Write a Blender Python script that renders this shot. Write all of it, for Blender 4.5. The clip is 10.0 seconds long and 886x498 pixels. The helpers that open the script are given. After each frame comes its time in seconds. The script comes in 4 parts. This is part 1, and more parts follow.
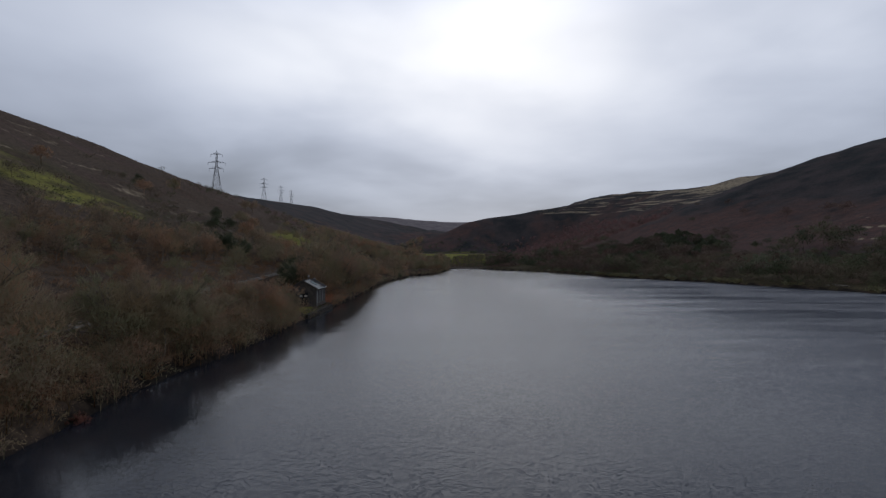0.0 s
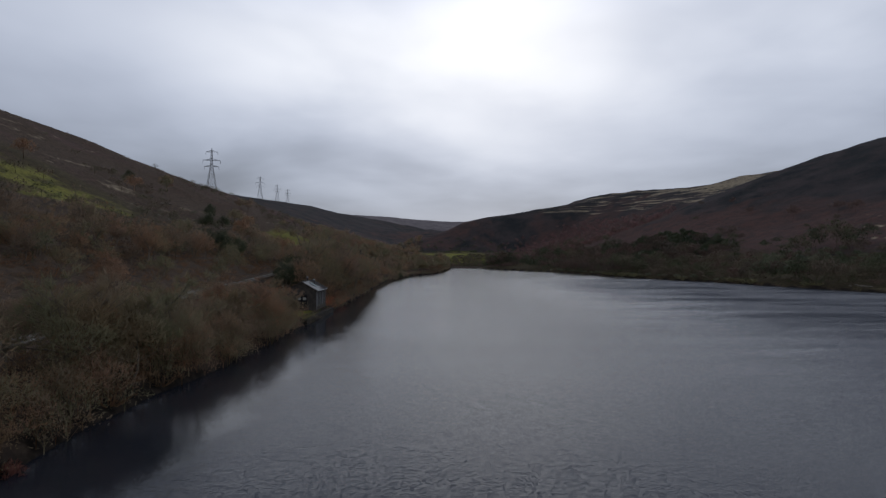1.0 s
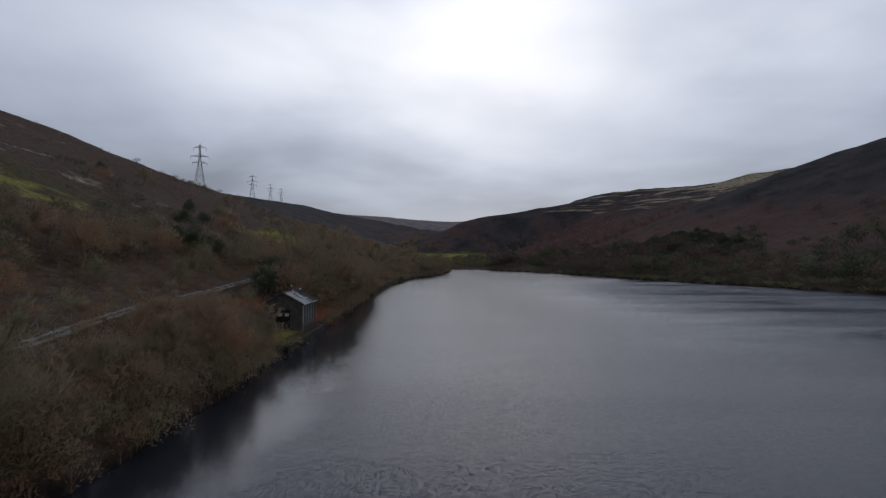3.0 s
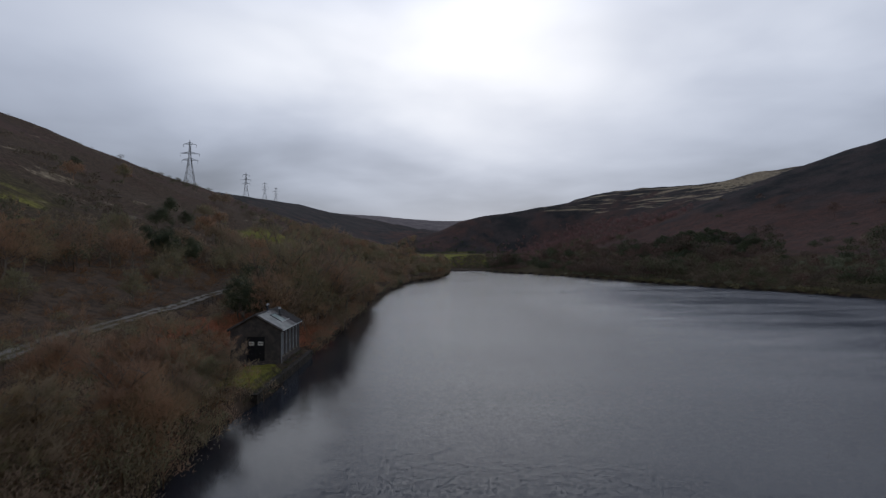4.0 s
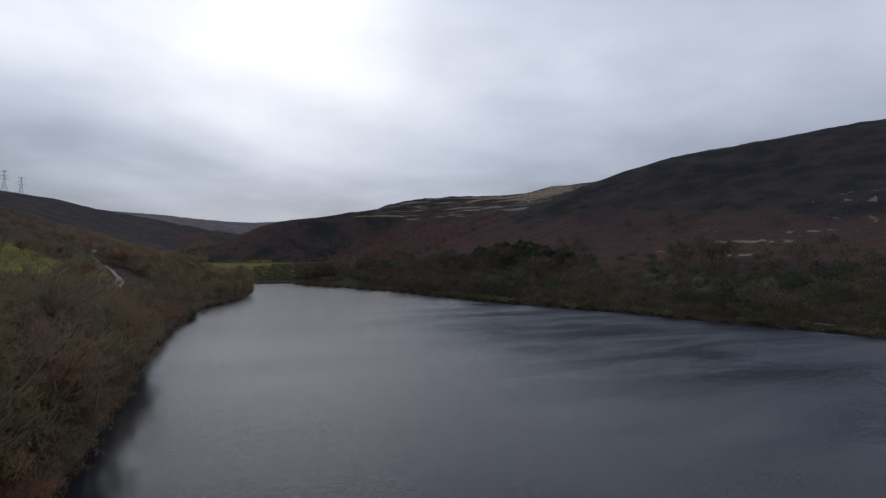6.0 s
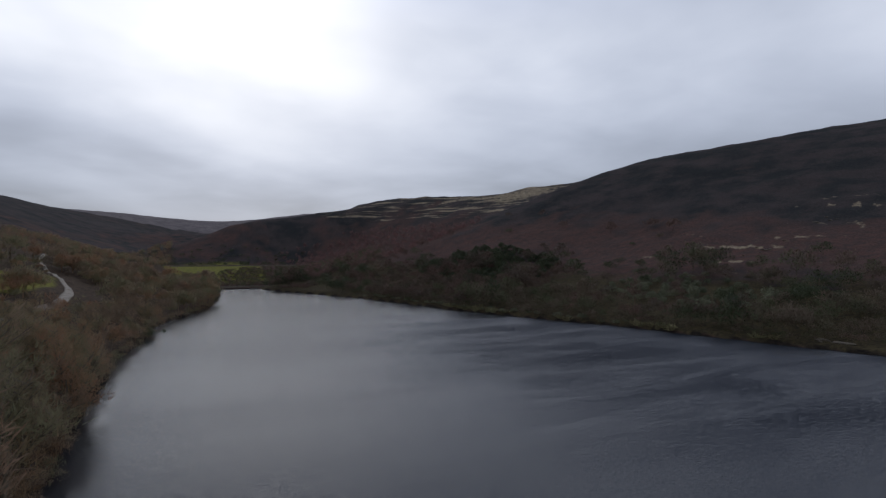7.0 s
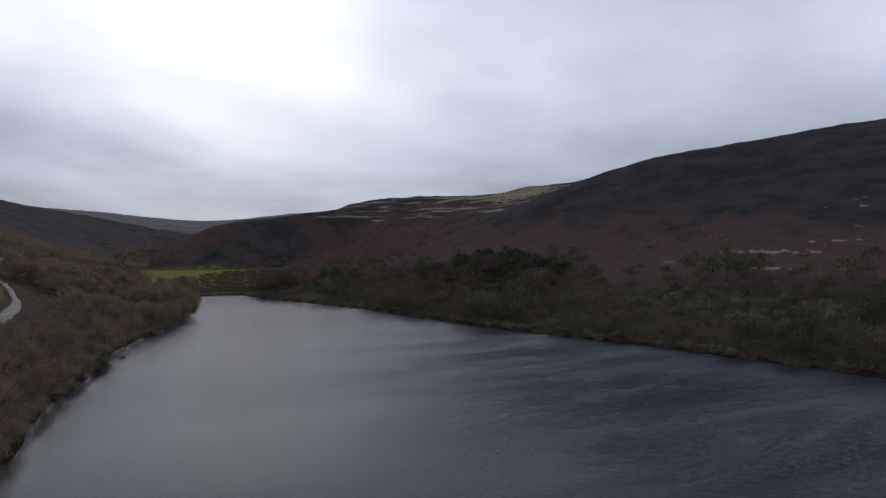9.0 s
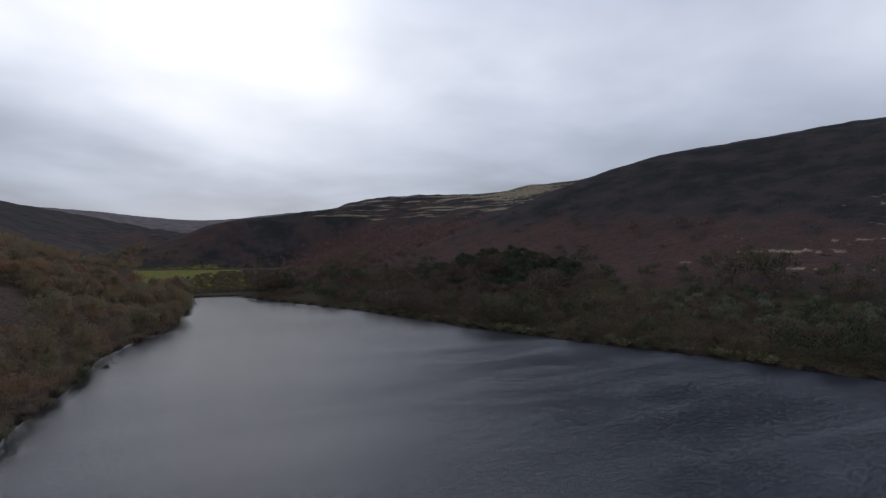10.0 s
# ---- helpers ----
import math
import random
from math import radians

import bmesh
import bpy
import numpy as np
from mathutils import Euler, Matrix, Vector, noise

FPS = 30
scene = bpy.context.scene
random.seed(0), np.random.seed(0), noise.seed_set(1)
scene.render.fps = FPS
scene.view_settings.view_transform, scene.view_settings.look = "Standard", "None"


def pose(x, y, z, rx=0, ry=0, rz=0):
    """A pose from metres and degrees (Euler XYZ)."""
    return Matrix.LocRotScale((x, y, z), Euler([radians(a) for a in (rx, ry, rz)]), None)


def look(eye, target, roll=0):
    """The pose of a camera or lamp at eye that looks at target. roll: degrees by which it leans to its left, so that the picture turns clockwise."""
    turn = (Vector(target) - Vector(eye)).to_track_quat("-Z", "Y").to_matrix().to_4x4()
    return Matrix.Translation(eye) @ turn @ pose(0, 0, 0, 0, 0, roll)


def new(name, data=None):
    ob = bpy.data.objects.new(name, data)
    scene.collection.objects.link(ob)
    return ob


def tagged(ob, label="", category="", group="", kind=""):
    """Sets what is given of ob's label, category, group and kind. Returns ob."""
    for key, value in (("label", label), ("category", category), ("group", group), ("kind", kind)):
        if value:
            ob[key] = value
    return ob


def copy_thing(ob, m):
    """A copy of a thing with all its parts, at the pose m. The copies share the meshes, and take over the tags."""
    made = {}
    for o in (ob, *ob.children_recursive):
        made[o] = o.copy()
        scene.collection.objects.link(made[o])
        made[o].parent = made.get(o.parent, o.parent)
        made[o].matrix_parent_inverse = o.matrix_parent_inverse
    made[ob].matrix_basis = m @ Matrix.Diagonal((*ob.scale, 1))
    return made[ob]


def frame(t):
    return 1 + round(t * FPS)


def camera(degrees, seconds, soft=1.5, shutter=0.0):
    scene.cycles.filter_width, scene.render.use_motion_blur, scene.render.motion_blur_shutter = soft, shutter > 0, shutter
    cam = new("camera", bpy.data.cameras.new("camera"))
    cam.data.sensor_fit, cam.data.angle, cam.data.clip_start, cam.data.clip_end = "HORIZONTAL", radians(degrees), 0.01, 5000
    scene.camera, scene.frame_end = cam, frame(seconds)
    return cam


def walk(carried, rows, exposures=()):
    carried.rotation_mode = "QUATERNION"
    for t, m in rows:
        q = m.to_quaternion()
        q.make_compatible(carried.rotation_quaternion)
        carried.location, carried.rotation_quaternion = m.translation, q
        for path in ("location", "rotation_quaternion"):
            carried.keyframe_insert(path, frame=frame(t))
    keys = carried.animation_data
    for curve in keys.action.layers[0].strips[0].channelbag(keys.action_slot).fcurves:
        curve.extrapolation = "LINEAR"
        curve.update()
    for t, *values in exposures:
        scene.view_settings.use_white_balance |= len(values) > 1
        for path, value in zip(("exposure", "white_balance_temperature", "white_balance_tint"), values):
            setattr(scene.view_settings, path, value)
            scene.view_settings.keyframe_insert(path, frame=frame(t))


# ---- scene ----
cam = camera(77.8, 10.0, soft=1.35, shutter=0.2)
walk(cam, [
    (0.0, pose(0.00, 0.00, 12.21, 90.82, 0, -0.00)),
    (0.5, pose(-1.53, 4.66, 12.14, 90.82, 0, -0.12)),
    (1.0, pose(-2.89, 9.72, 12.15, 90.77, 0, -0.35)),
    (1.5, pose(-4.06, 15.42, 12.16, 90.83, 0, -0.39)),
    (2.0, pose(-5.27, 21.64, 12.18, 90.82, 0, -0.44)),
    (2.5, pose(-6.44, 28.41, 12.23, 90.82, 0, -0.62)),
    (4.0, pose(-10.13, 55.19, 13.88, 90.73, 0, -1.32)),
    (4.5, pose(-11.41, 65.07, 15.21, 90.72, 0, -1.37)),
    (5.0, pose(-12.50, 75.09, 16.82, 90.74, 0, -3.08)),
    (5.5, pose(-13.15, 84.94, 18.59, 90.85, 0, -11.08)),
    (6.0, pose(-13.52, 94.40, 20.51, 91.00, 0, -21.72)),
    (7.5, pose(-12.29, 119.96, 26.04, 90.88, 0, -25.20)),
    (8.0, pose(-10.68, 127.76, 26.88, 90.91, 0, -25.73)),
    (8.5, pose(-9.15, 135.24, 27.39, 90.89, 0, -25.96)),
    (9.0, pose(-7.88, 142.35, 27.59, 90.83, 0, -26.12)),
    (9.5, pose(-6.95, 149.30, 27.60, 90.78, 0, -26.29)),
    (10.0, pose(-6.31, 156.14, 27.53, 90.81, 0, -26.47)),
], exposures=((0.0, -0.05), (4.8, -0.03), (7.0, 0.06), (10.0, 0.11)))

# ---- light: bright overcast, the sun behind the cloud up the valley ----
SUN_AZ, SUN_EL = radians(7), radians(28)
SUN_WAY = Vector((math.sin(SUN_AZ) * math.cos(SUN_EL), math.cos(SUN_AZ) * math.cos(SUN_EL), math.sin(SUN_EL)))


class Nodes:
    """Short hand for node trees."""

    def __init__(self, tree):
        self.tree = tree
        tree.nodes.clear()

    def add(self, kind, **values):
        node = self.tree.nodes.new(kind)
        for key, value in values.items():
            setattr(node, key, value)
        return node

    def put(self, node, slot, value):
        if isinstance(value, bpy.types.NodeSocket):
            self.tree.links.new(value, node.inputs[slot])
        else:
            node.inputs[slot].default_value = value

    def math(self, op, a, b=0.0, c=0.0, clamp=False):
        node = self.add("ShaderNodeMath", operation=op, use_clamp=clamp)
        for i, v in enumerate((a, b, c)):
            self.put(node, i, v)
        return node.outputs[0]

    def vec(self, op, a, b=(0, 0, 0)):
        node = self.add("ShaderNodeVectorMath", operation=op)
        self.put(node, 0, a)
        self.put(node, 1, b)
        return node

    def mix(self, fac, a, b):
        node = self.add("ShaderNodeMix", data_type="RGBA")
        for slot, v in ((0, fac), (6, a), (7, b)):
            if not isinstance(v, (float, int, bpy.types.NodeSocket)) and len(v) == 3:
                v = (*v, 1)
            self.put(node, slot, v)
        return node.outputs[2]

    def noise(self, vector, scale, detail=4.0, rough=0.55, distort=0.0):
        node = self.add("ShaderNodeTexNoise")
        self.put(node, "Vector", vector)
        for slot, v in (("Scale", scale), ("Detail", detail), ("Roughness", rough), ("Distortion", distort)):
            self.put(node, slot, v)
        return node.outputs[0]

    def steps(self, value, lo, hi, a=0.0, b=1.0):
        node = self.add("ShaderNodeMapRange", interpolation_type="SMOOTHSTEP")
        for i, v in enumerate((value, lo, hi, a, b)):
            self.put(node, i, v)
        return node.outputs[0]


def build_world():
    world = bpy.data.worlds.new("overcast_sky")
    scene.world = world
    world.use_nodes = True
    n = Nodes(world.node_tree)
    way = n.add("ShaderNodeTexCoord").outputs["Generated"]
    split = n.add("ShaderNodeSeparateXYZ")
    n.put(split, 0, way)
    up = n.math("MAXIMUM", split.outputs[2], 0.0)
    sky = n.add("ShaderNodeTexSky", sky_type="NISHITA", sun_disc=False, sun_elevation=SUN_EL, sun_rotation=SUN_AZ)
    # cloud deck, seen in perspective
    deep = n.math("ADD", up, 0.16)
    flat = n.add("ShaderNodeCombineXYZ")
    n.put(flat, 0, n.math("DIVIDE", split.outputs[0], deep))
    n.put(flat, 1, n.math("DIVIDE", split.outputs[1], deep))
    n.put(flat, 2, 3.7)
    broad = n.noise(flat.outputs[0], CLOUD_SCALE, 4.0, 0.45, 0.5)
    fine = n.noise(flat.outputs[0], 1.9, 4.0, 0.5, 0.2)
    lump = n.math("ADD", n.math("MULTIPLY", broad, 0.8), n.math("MULTIPLY", fine, 0.2))
    lump = n.steps(lump, 0.30, 0.68)
    near_sun = n.vec("DOT_PRODUCT", way, tuple(SUN_WAY)).outputs["Value"]
    near_sun = n.math("MAXIMUM", near_sun, 0.0)
    glow = n.math("POWER", near_sun, 10.0)
    wide = n.math("POWER", near_sun, 1.3)
    lit = n.math("ADD", n.math("MULTIPLY", glow, 0.58), n.math("MULTIPLY", wide, 0.15))
    lit = n.math("ADD", lit, n.steps(up, 0.0, 0.40, 0.24, 0.42))
    side = split.outputs[0]
    lit = n.math("ADD", lit, n.steps(side, 0.62, 0.92, 0.0, 0.13))
    warp = n.math("ADD", side, n.math("MULTIPLY", n.math("SUBTRACT", fine, 0.5), 0.10))
    gloom = n.math("MULTIPLY", n.steps(warp, 0.23, 0.33), n.steps(warp, 0.42, 0.74, 0.20, 0.0))
    rim = n.math("MULTIPLY", n.steps(warp, 0.02, 0.12), n.steps(warp, 0.22, 0.34, 0.15, 0.0))
    band = n.math("ADD", up, n.math("MULTIPLY", n.math("SUBTRACT", broad, 0.5), 0.10))
    rim = n.math("MULTIPLY", rim, n.math("MULTIPLY", n.steps(band, 0.17, 0.23), n.steps(band, 0.25, 0.31, 1.0, 0.0)))
    gloom = n.math("ADD", gloom, rim)
    gloom = n.math("ADD", gloom, n.steps(side, -0.50, -0.24, 0.20, 0.0))
    lit = n.math("MULTIPLY", lit, n.math("SUBTRACT", 1.0, n.math("MULTIPLY", gloom, n.steps(up, 0.05, 0.28))))
    shade = n.math("ADD", 0.63, n.math("MULTIPLY", lump, 0.60))
    lit = n.math("MULTIPLY", n.math("MULTIPLY", lit, shade), n.steps(up, 0.0, 0.34, 0.49, 1.06))
    lit = n.math("MULTIPLY", lit, n.steps(up, 0.40, 0.80, 1.0, 0.52))
    high = n.math("MULTIPLY", n.steps(up, 0.34, 0.56), n.steps(split.outputs[0], 0.0, 0.75, 0.28, 0.30))
    lit = n.math("MULTIPLY", lit, n.math("SUBTRACT", 1.0, high))
    lit = n.math("DIVIDE", lit, n.math("SQRT", n.math("ADD", 1.0, n.math("POWER", n.math("MULTIPLY", lit, 0.78), 2.0))))
    lit = n.math("MULTIPLY", lit, 1.17)
    tint = n.mix(n.steps(lit, 0.35, 1.1), (0.85, 0.94, 1.16), (0.965, 0.985, 1.04))
    tint = n.mix(n.steps(up, 0.36, 0.60), tint, (0.82, 0.925, 1.24))
    cloud = n.vec("SCALE", tint)
    n.put(cloud, "Scale", lit)
    clear = n.vec("SCALE", sky.outputs[0])
    n.put(clear, "Scale", 0.08)
    seen = n.mix(0.94, clear.outputs[0], cloud.outputs[0])
    back = n.add("ShaderNodeBackground")
    n.put(back, "Color", seen)
    n.put(back, "Strength", SKY_STRENGTH)
    n.put(n.add("ShaderNodeOutputWorld"), "Surface", back.outputs[0])


CLOUD_SCALE, SKY_STRENGTH = 0.55, 1.07
build_world()
sun = new("sun", bpy.data.lights.new("sun", "SUN"))
sun.data.energy, sun.data.angle, sun.data.color = 0.12, radians(90), (1.0, 0.98, 0.96)
sun.matrix_world = look(SUN_WAY * 100, (0, 0, 0))


# ---- materials ----
def material(name, make, rough=0.9, spec=0.25, metal=0.0, bump=0.0, bump_scale=8.0, thin=0.0):
    """make(n, where) gives the colour; the bump is fine noise in metres."""
    mat = bpy.data.materials.new(name)
    mat.use_nodes = True
    n = Nodes(mat.node_tree)
    where = n.add("ShaderNodeNewGeometry").outputs["Position"]
    bsdf = n.add("ShaderNodeBsdfPrincipled")
    colour = make(n, where)
    n.put(bsdf, "Base Color", colour if isinstance(colour, bpy.types.NodeSocket) else (*colour, 1))
    n.put(bsdf, "Roughness", rough)
    n.put(bsdf, "Specular IOR Level", spec)
    n.put(bsdf, "Metallic", metal)
    if bump:
        node = n.add("ShaderNodeBump")
        n.put(node, "Strength", 0.8)
        n.put(node, "Distance", bump)
        n.put(node, "Height", n.noise(where, bump_scale, 6.0))
        n.put(bsdf, "Normal", node.outputs[0])
    shown = bsdf.outputs[0]
    if thin:
        through_light = n.add("ShaderNodeBsdfTranslucent")
        n.put(through_light, "Color", colour)
        both = n.add("ShaderNodeMixShader")
        for k, v in enumerate((thin, shown, through_light.outputs[0])):
            n.put(both, k, v)
        shown = both.outputs[0]
    n.put(n.add("ShaderNodeOutputMaterial"), "Surface", shown)
    return mat


def mottled(a, b, scale, lo=0.35, hi=0.65):
    """Two colours in patches, with finer grain on top."""
    def make(n, where):
        patch = n.steps(n.noise(where, scale, 5.0), lo, hi)
        grain = n.math("MULTIPLY", n.noise(where, scale * 9, 3.0), 0.7)
        shade = n.mix(patch, a, b)
        return n.mix(grain, shade, tuple(0.55 * c for c in a))
    return make


def leafy(*colours):
    """Bark and twigs that differ from plant to plant and along each plant."""
    def make(n, where):
        rnd = n.add("ShaderNodeObjectInfo").outputs["Random"]
        isle = n.add("ShaderNodeNewGeometry").outputs["Random Per Island"]
        spot = n.noise(where, 0.11, 2.0)
        lone = n.add("ShaderNodeAttribute", attribute_name="lone").outputs["Fac"]
        tone = n.add("ShaderNodeAttribute", attribute_name="tone").outputs["Fac"]
        pick = n.math("ADD", n.math("MULTIPLY", n.math("MULTIPLY", rnd, lone), 0.7), n.math("MULTIPLY", tone, 0.7))
        pick = n.math("ADD", pick, n.steps(spot, 0.3, 0.7, 0.0, 0.3))
        ramp = n.add("ShaderNodeValToRGB")
        ramp.color_ramp.elements[0].color = (*colours[0], 1)
        ramp.color_ramp.elements[1].color = (*colours[-1], 1)
        for i, c in enumerate(colours[1:-1]):
            ramp.color_ramp.elements.new((i + 1) / (len(colours) - 1)).color = (*c, 1)
        n.put(ramp, 0, pick)
        return n.mix(n.math("MULTIPLY", isle, 0.22), ramp.outputs[0], tuple(0.5 * c for c in colours[0]))
    return make


def ground_colour(n, where):
    def cover(name, grit, scale, sharp=0.22):
        at = n.add("ShaderNodeAttribute", attribute_name=name).outputs["Fac"]
        rag = n.math("MULTIPLY", n.math("SUBTRACT", n.noise(where, scale, 6.0, 0.65), 0.5), grit)
        return n.steps(n.math("ADD", at, rag), 0.5 - sharp, 0.5 + sharp)
    patch = n.noise(where, 0.035, 6.0, 0.6)
    fleck = n.noise(where, 0.45, 6.0, 0.7)
    base = n.mix(n.steps(patch, 0.35, 0.65), HEATHER, HEATHER_B)
    base = n.mix(cover("rust", 1.5, 0.05), base, n.mix(n.steps(n.noise(where, 0.2, 5.0), 0.35, 0.7), RUST, RUST_B))
    base = n.mix(cover("litter", 0.8, 0.2), base, n.mix(n.steps(fleck, 0.35, 0.65), LITTER, LITTER_B))
    base = n.mix(cover("olive", 1.2, 0.12), base, n.mix(n.steps(fleck, 0.35, 0.65), OLIVE, OLIVE_B))
    base = n.mix(cover("pale", 1.3, 0.30, 0.20), base, n.mix(n.steps(fleck, 0.3, 0.7), PALE, PALE_B))
    xyz = n.add("ShaderNodeSeparateXYZ")
    n.put(xyz, 0, where)
    strip = n.add("ShaderNodeCombineXYZ")
    n.put(strip, 0, n.math("MULTIPLY", n.math("SUBTRACT", xyz.outputs[1], xyz.outputs[0]), 0.010))
    n.put(strip, 1, n.math("ADD", n.math("MULTIPLY", xyz.outputs[2], 0.26), n.math("MULTIPLY", n.noise(where, 0.012, 3.0), 2.4)))
    shelf = n.steps(n.noise(strip.outputs[0], 1.0, 8.0, 0.70), 0.525, 0.575)
    shelf = n.math("MULTIPLY", shelf, cover("shelf", 0.5, 0.05))
    base = n.mix(shelf, base, n.mix(n.steps(fleck, 0.3, 0.7), PALE, PALE_B))
    base = n.mix(cover("moor", 0.6, 0.02), base, n.mix(n.steps(n.noise(where, 0.03, 6.0, 0.7), 0.35, 0.65), MOOR, MOOR_B))
    base = n.mix(cover("green", 0.5, 0.12), base, n.mix(n.steps(fleck, 0.3, 0.7), GREEN, GREEN_B))
    base = n.mix(cover("lawn", 0.35, 0.6), base, n.mix(n.steps(fleck, 0.3, 0.7), (0.28, 0.265, 0.052), (0.20, 0.185, 0.045)))
    base = n.mix(cover("shore", 0.7, 0.5), base, n.mix(n.steps(n.noise(where, 1.1, 5.0), 0.4, 0.65), SHORE, SHORE_B))
    return n.mix(n.steps(n.noise(where, 0.9, 5.0, 0.7), 0.35, 0.75, 0.0, 0.55), base, (0.014, 0.012, 0.011))


HEATHER, HEATHER_B = (0.053, 0.056, 0.054), (0.112, 0.090, 0.083)
RUST, RUST_B = (0.178, 0.102, 0.082), (0.118, 0.084, 0.073)
LITTER, LITTER_B = (0.165, 0.117, 0.080), (0.102, 0.075, 0.054)
OLIVE, OLIVE_B = (0.135, 0.108, 0.054), (0.085, 0.068, 0.042)
PALE, PALE_B = (0.62, 0.505, 0.34), (0.31, 0.235, 0.145)
MOOR, MOOR_B = (0.33, 0.285, 0.27), (0.20, 0.17, 0.168)
GREEN, GREEN_B = (0.37, 0.345, 0.085), (0.25, 0.235, 0.065)
SHORE, SHORE_B = (0.024, 0.019, 0.015), (0.060, 0.048, 0.036)

M_GROUND = material("moorland", ground_colour, 1.0, 0.05, bump=0.34, bump_scale=0.6)
M_BARK = material("bark", leafy((0.220, 0.176, 0.134), (0.280, 0.225, 0.172), (0.235, 0.215, 0.148)), 1.0, 0.1)
M_TWIG = material("twigs", leafy((0.285, 0.205, 0.140), (0.450, 0.325, 0.215), (0.335, 0.320, 0.178), (0.515, 0.300, 0.175), (0.395, 0.305, 0.225)), 1.0, 0.05, thin=0.5)
M_SHRUB = material("shrub_twigs", leafy((0.127, 0.130, 0.078), (0.282, 0.208, 0.153), (0.163, 0.181, 0.097), (0.357, 0.223, 0.177)), 1.0, 0.05, thin=0.4)
M_BIRCH = material("birch_twigs", leafy((0.320, 0.200, 0.180), (0.370, 0.205, 0.180), (0.320, 0.225, 0.200)), 1.0, 0.05, thin=0.4)
M_LEAF = material("dark_leaves", leafy((0.068, 0.086, 0.046), (0.116, 0.134, 0.064), (0.092, 0.108, 0.056)), 0.7, 0.3, thin=0.4)
M_PALE_LEAF = material("pale_leaves", leafy((0.215, 0.232, 0.140), (0.335, 0.340, 0.215), (0.145, 0.168, 0.098)), 0.9, 0.2, thin=0.4)
M_BROWN_SCRUB = material("brown_scrub", leafy((0.185, 0.135, 0.105), (0.255, 0.165, 0.128), (0.165, 0.140, 0.100), (0.225, 0.165, 0.135)), 1.0, 0.05, thin=0.4)
M_COPPER = material("copper_leaves", leafy((0.22, 0.090, 0.065), (0.28, 0.13, 0.09), (0.17, 0.07, 0.05)), 0.9, 0.1)
M_BRACKEN = material("dead_bracken", leafy((0.335, 0.222, 0.130), (0.400, 0.215, 0.115), (0.300, 0.235, 0.135)), 1.0, 0.05, thin=0.4)
M_RED_BRACKEN = material("red_bracken", leafy((0.700, 0.340, 0.200), (0.770, 0.310, 0.180), (0.600, 0.355, 0.195)), 1.0, 0.05, thin=0.4)
M_ROCK = material("gritstone", mottled((0.34, 0.29, 0.22), (0.20, 0.165, 0.12), 0.9), 0.95, 0.2, bump=0.06, bump_scale=3)
M_WET = material("wet_stone", mottled((0.036, 0.030, 0.022), (0.075, 0.060, 0.040), 1.6), 0.7, 0.3, bump=0.03, bump_scale=6)
M_STONE = material("blackened_stone", mottled((0.090, 0.078, 0.068), (0.155, 0.130, 0.108), 1.6), 0.95, 0.2, bump=0.03, bump_scale=6)
def gravel_colour(n, where):
    across = n.add("ShaderNodeAttribute", attribute_name="across").outputs["Fac"]
    stones = mottled((0.39, 0.36, 0.31), (0.20, 0.175, 0.14), 0.6)(n, where)
    rag = n.math("MULTIPLY", n.math("SUBTRACT", n.noise(where, 0.55, 5.0, 0.7), 0.5), 2.2)
    off = n.math("ADD", n.math("ABSOLUTE", n.math("SUBTRACT", n.math("ABSOLUTE", across), 0.48)), rag)
    place = n.add("ShaderNodeSeparateXYZ")
    n.put(place, 0, where)
    # well-worn by the field, grassed over nearer the hut
    worn = n.steps(place.outputs[1], 270.0, 330.0)
    off = n.math("SUBTRACT", off, n.math("MULTIPLY", worn, 0.42))
    stones = n.mix(worn, stones, mottled((0.66, 0.58, 0.47), (0.38, 0.32, 0.25), 0.6)(n, where))
    turf = mottled((0.13, 0.10, 0.052), (0.085, 0.062, 0.04), 0.8)(n, where)
    return n.mix(n.steps(off, 0.10, 0.40), stones, turf)


M_LANE = material("gravel_lane", gravel_colour, 1.0, 0.1, bump=0.06, bump_scale=5)
M_TRACK = material("gravel", mottled((0.312, 0.281, 0.250), (0.188, 0.156, 0.125), 0.6), 1.0, 0.1, bump=0.05, bump_scale=5)
M_ROOF = material("weathered_sheet", mottled((0.74, 0.73, 0.66), (0.46, 0.45, 0.40), 0.9), 0.55, 0.4, bump=0.01, bump_scale=9)
M_MOSS = material("mossy_sheet", mottled((0.085, 0.080, 0.070), (0.15, 0.13, 0.12), 1.3), 0.8, 0.3, bump=0.02, bump_scale=9)
M_RUSTY = material("rusty_sheet", mottled((0.29, 0.26, 0.235), (0.42, 0.41, 0.38), 1.3), 0.7, 0.3, bump=0.01, bump_scale=9)
M_WHITE = material("old_white_paint", mottled((0.62, 0.62, 0.60), (0.44, 0.44, 0.42), 2.5), 0.6, 0.4)
M_BOARD = material("grey_board", mottled((0.27, 0.28, 0.28), (0.17, 0.175, 0.18), 2.0), 0.7, 0.3, bump=0.01, bump_scale=12)
M_DOOR = material("black_paint", mottled((0.012, 0.012, 0.013), (0.022, 0.02, 0.02), 2.0), 0.7, 0.3)
M_STEEL = material("galvanised_steel", mottled((0.14, 0.145, 0.15), (0.09, 0.094, 0.10), 0.4), 0.6, 0.4, 0.3)
M_WOOD = material("grey_timber", mottled((0.16, 0.13, 0.10), (0.09, 0.075, 0.06), 3.0), 0.9, 0.2)
M_SKYLIGHT = material("green_glazing", mottled((0.20, 0.30, 0.27), (0.14, 0.22, 0.20), 1.5), 0.45, 0.4)
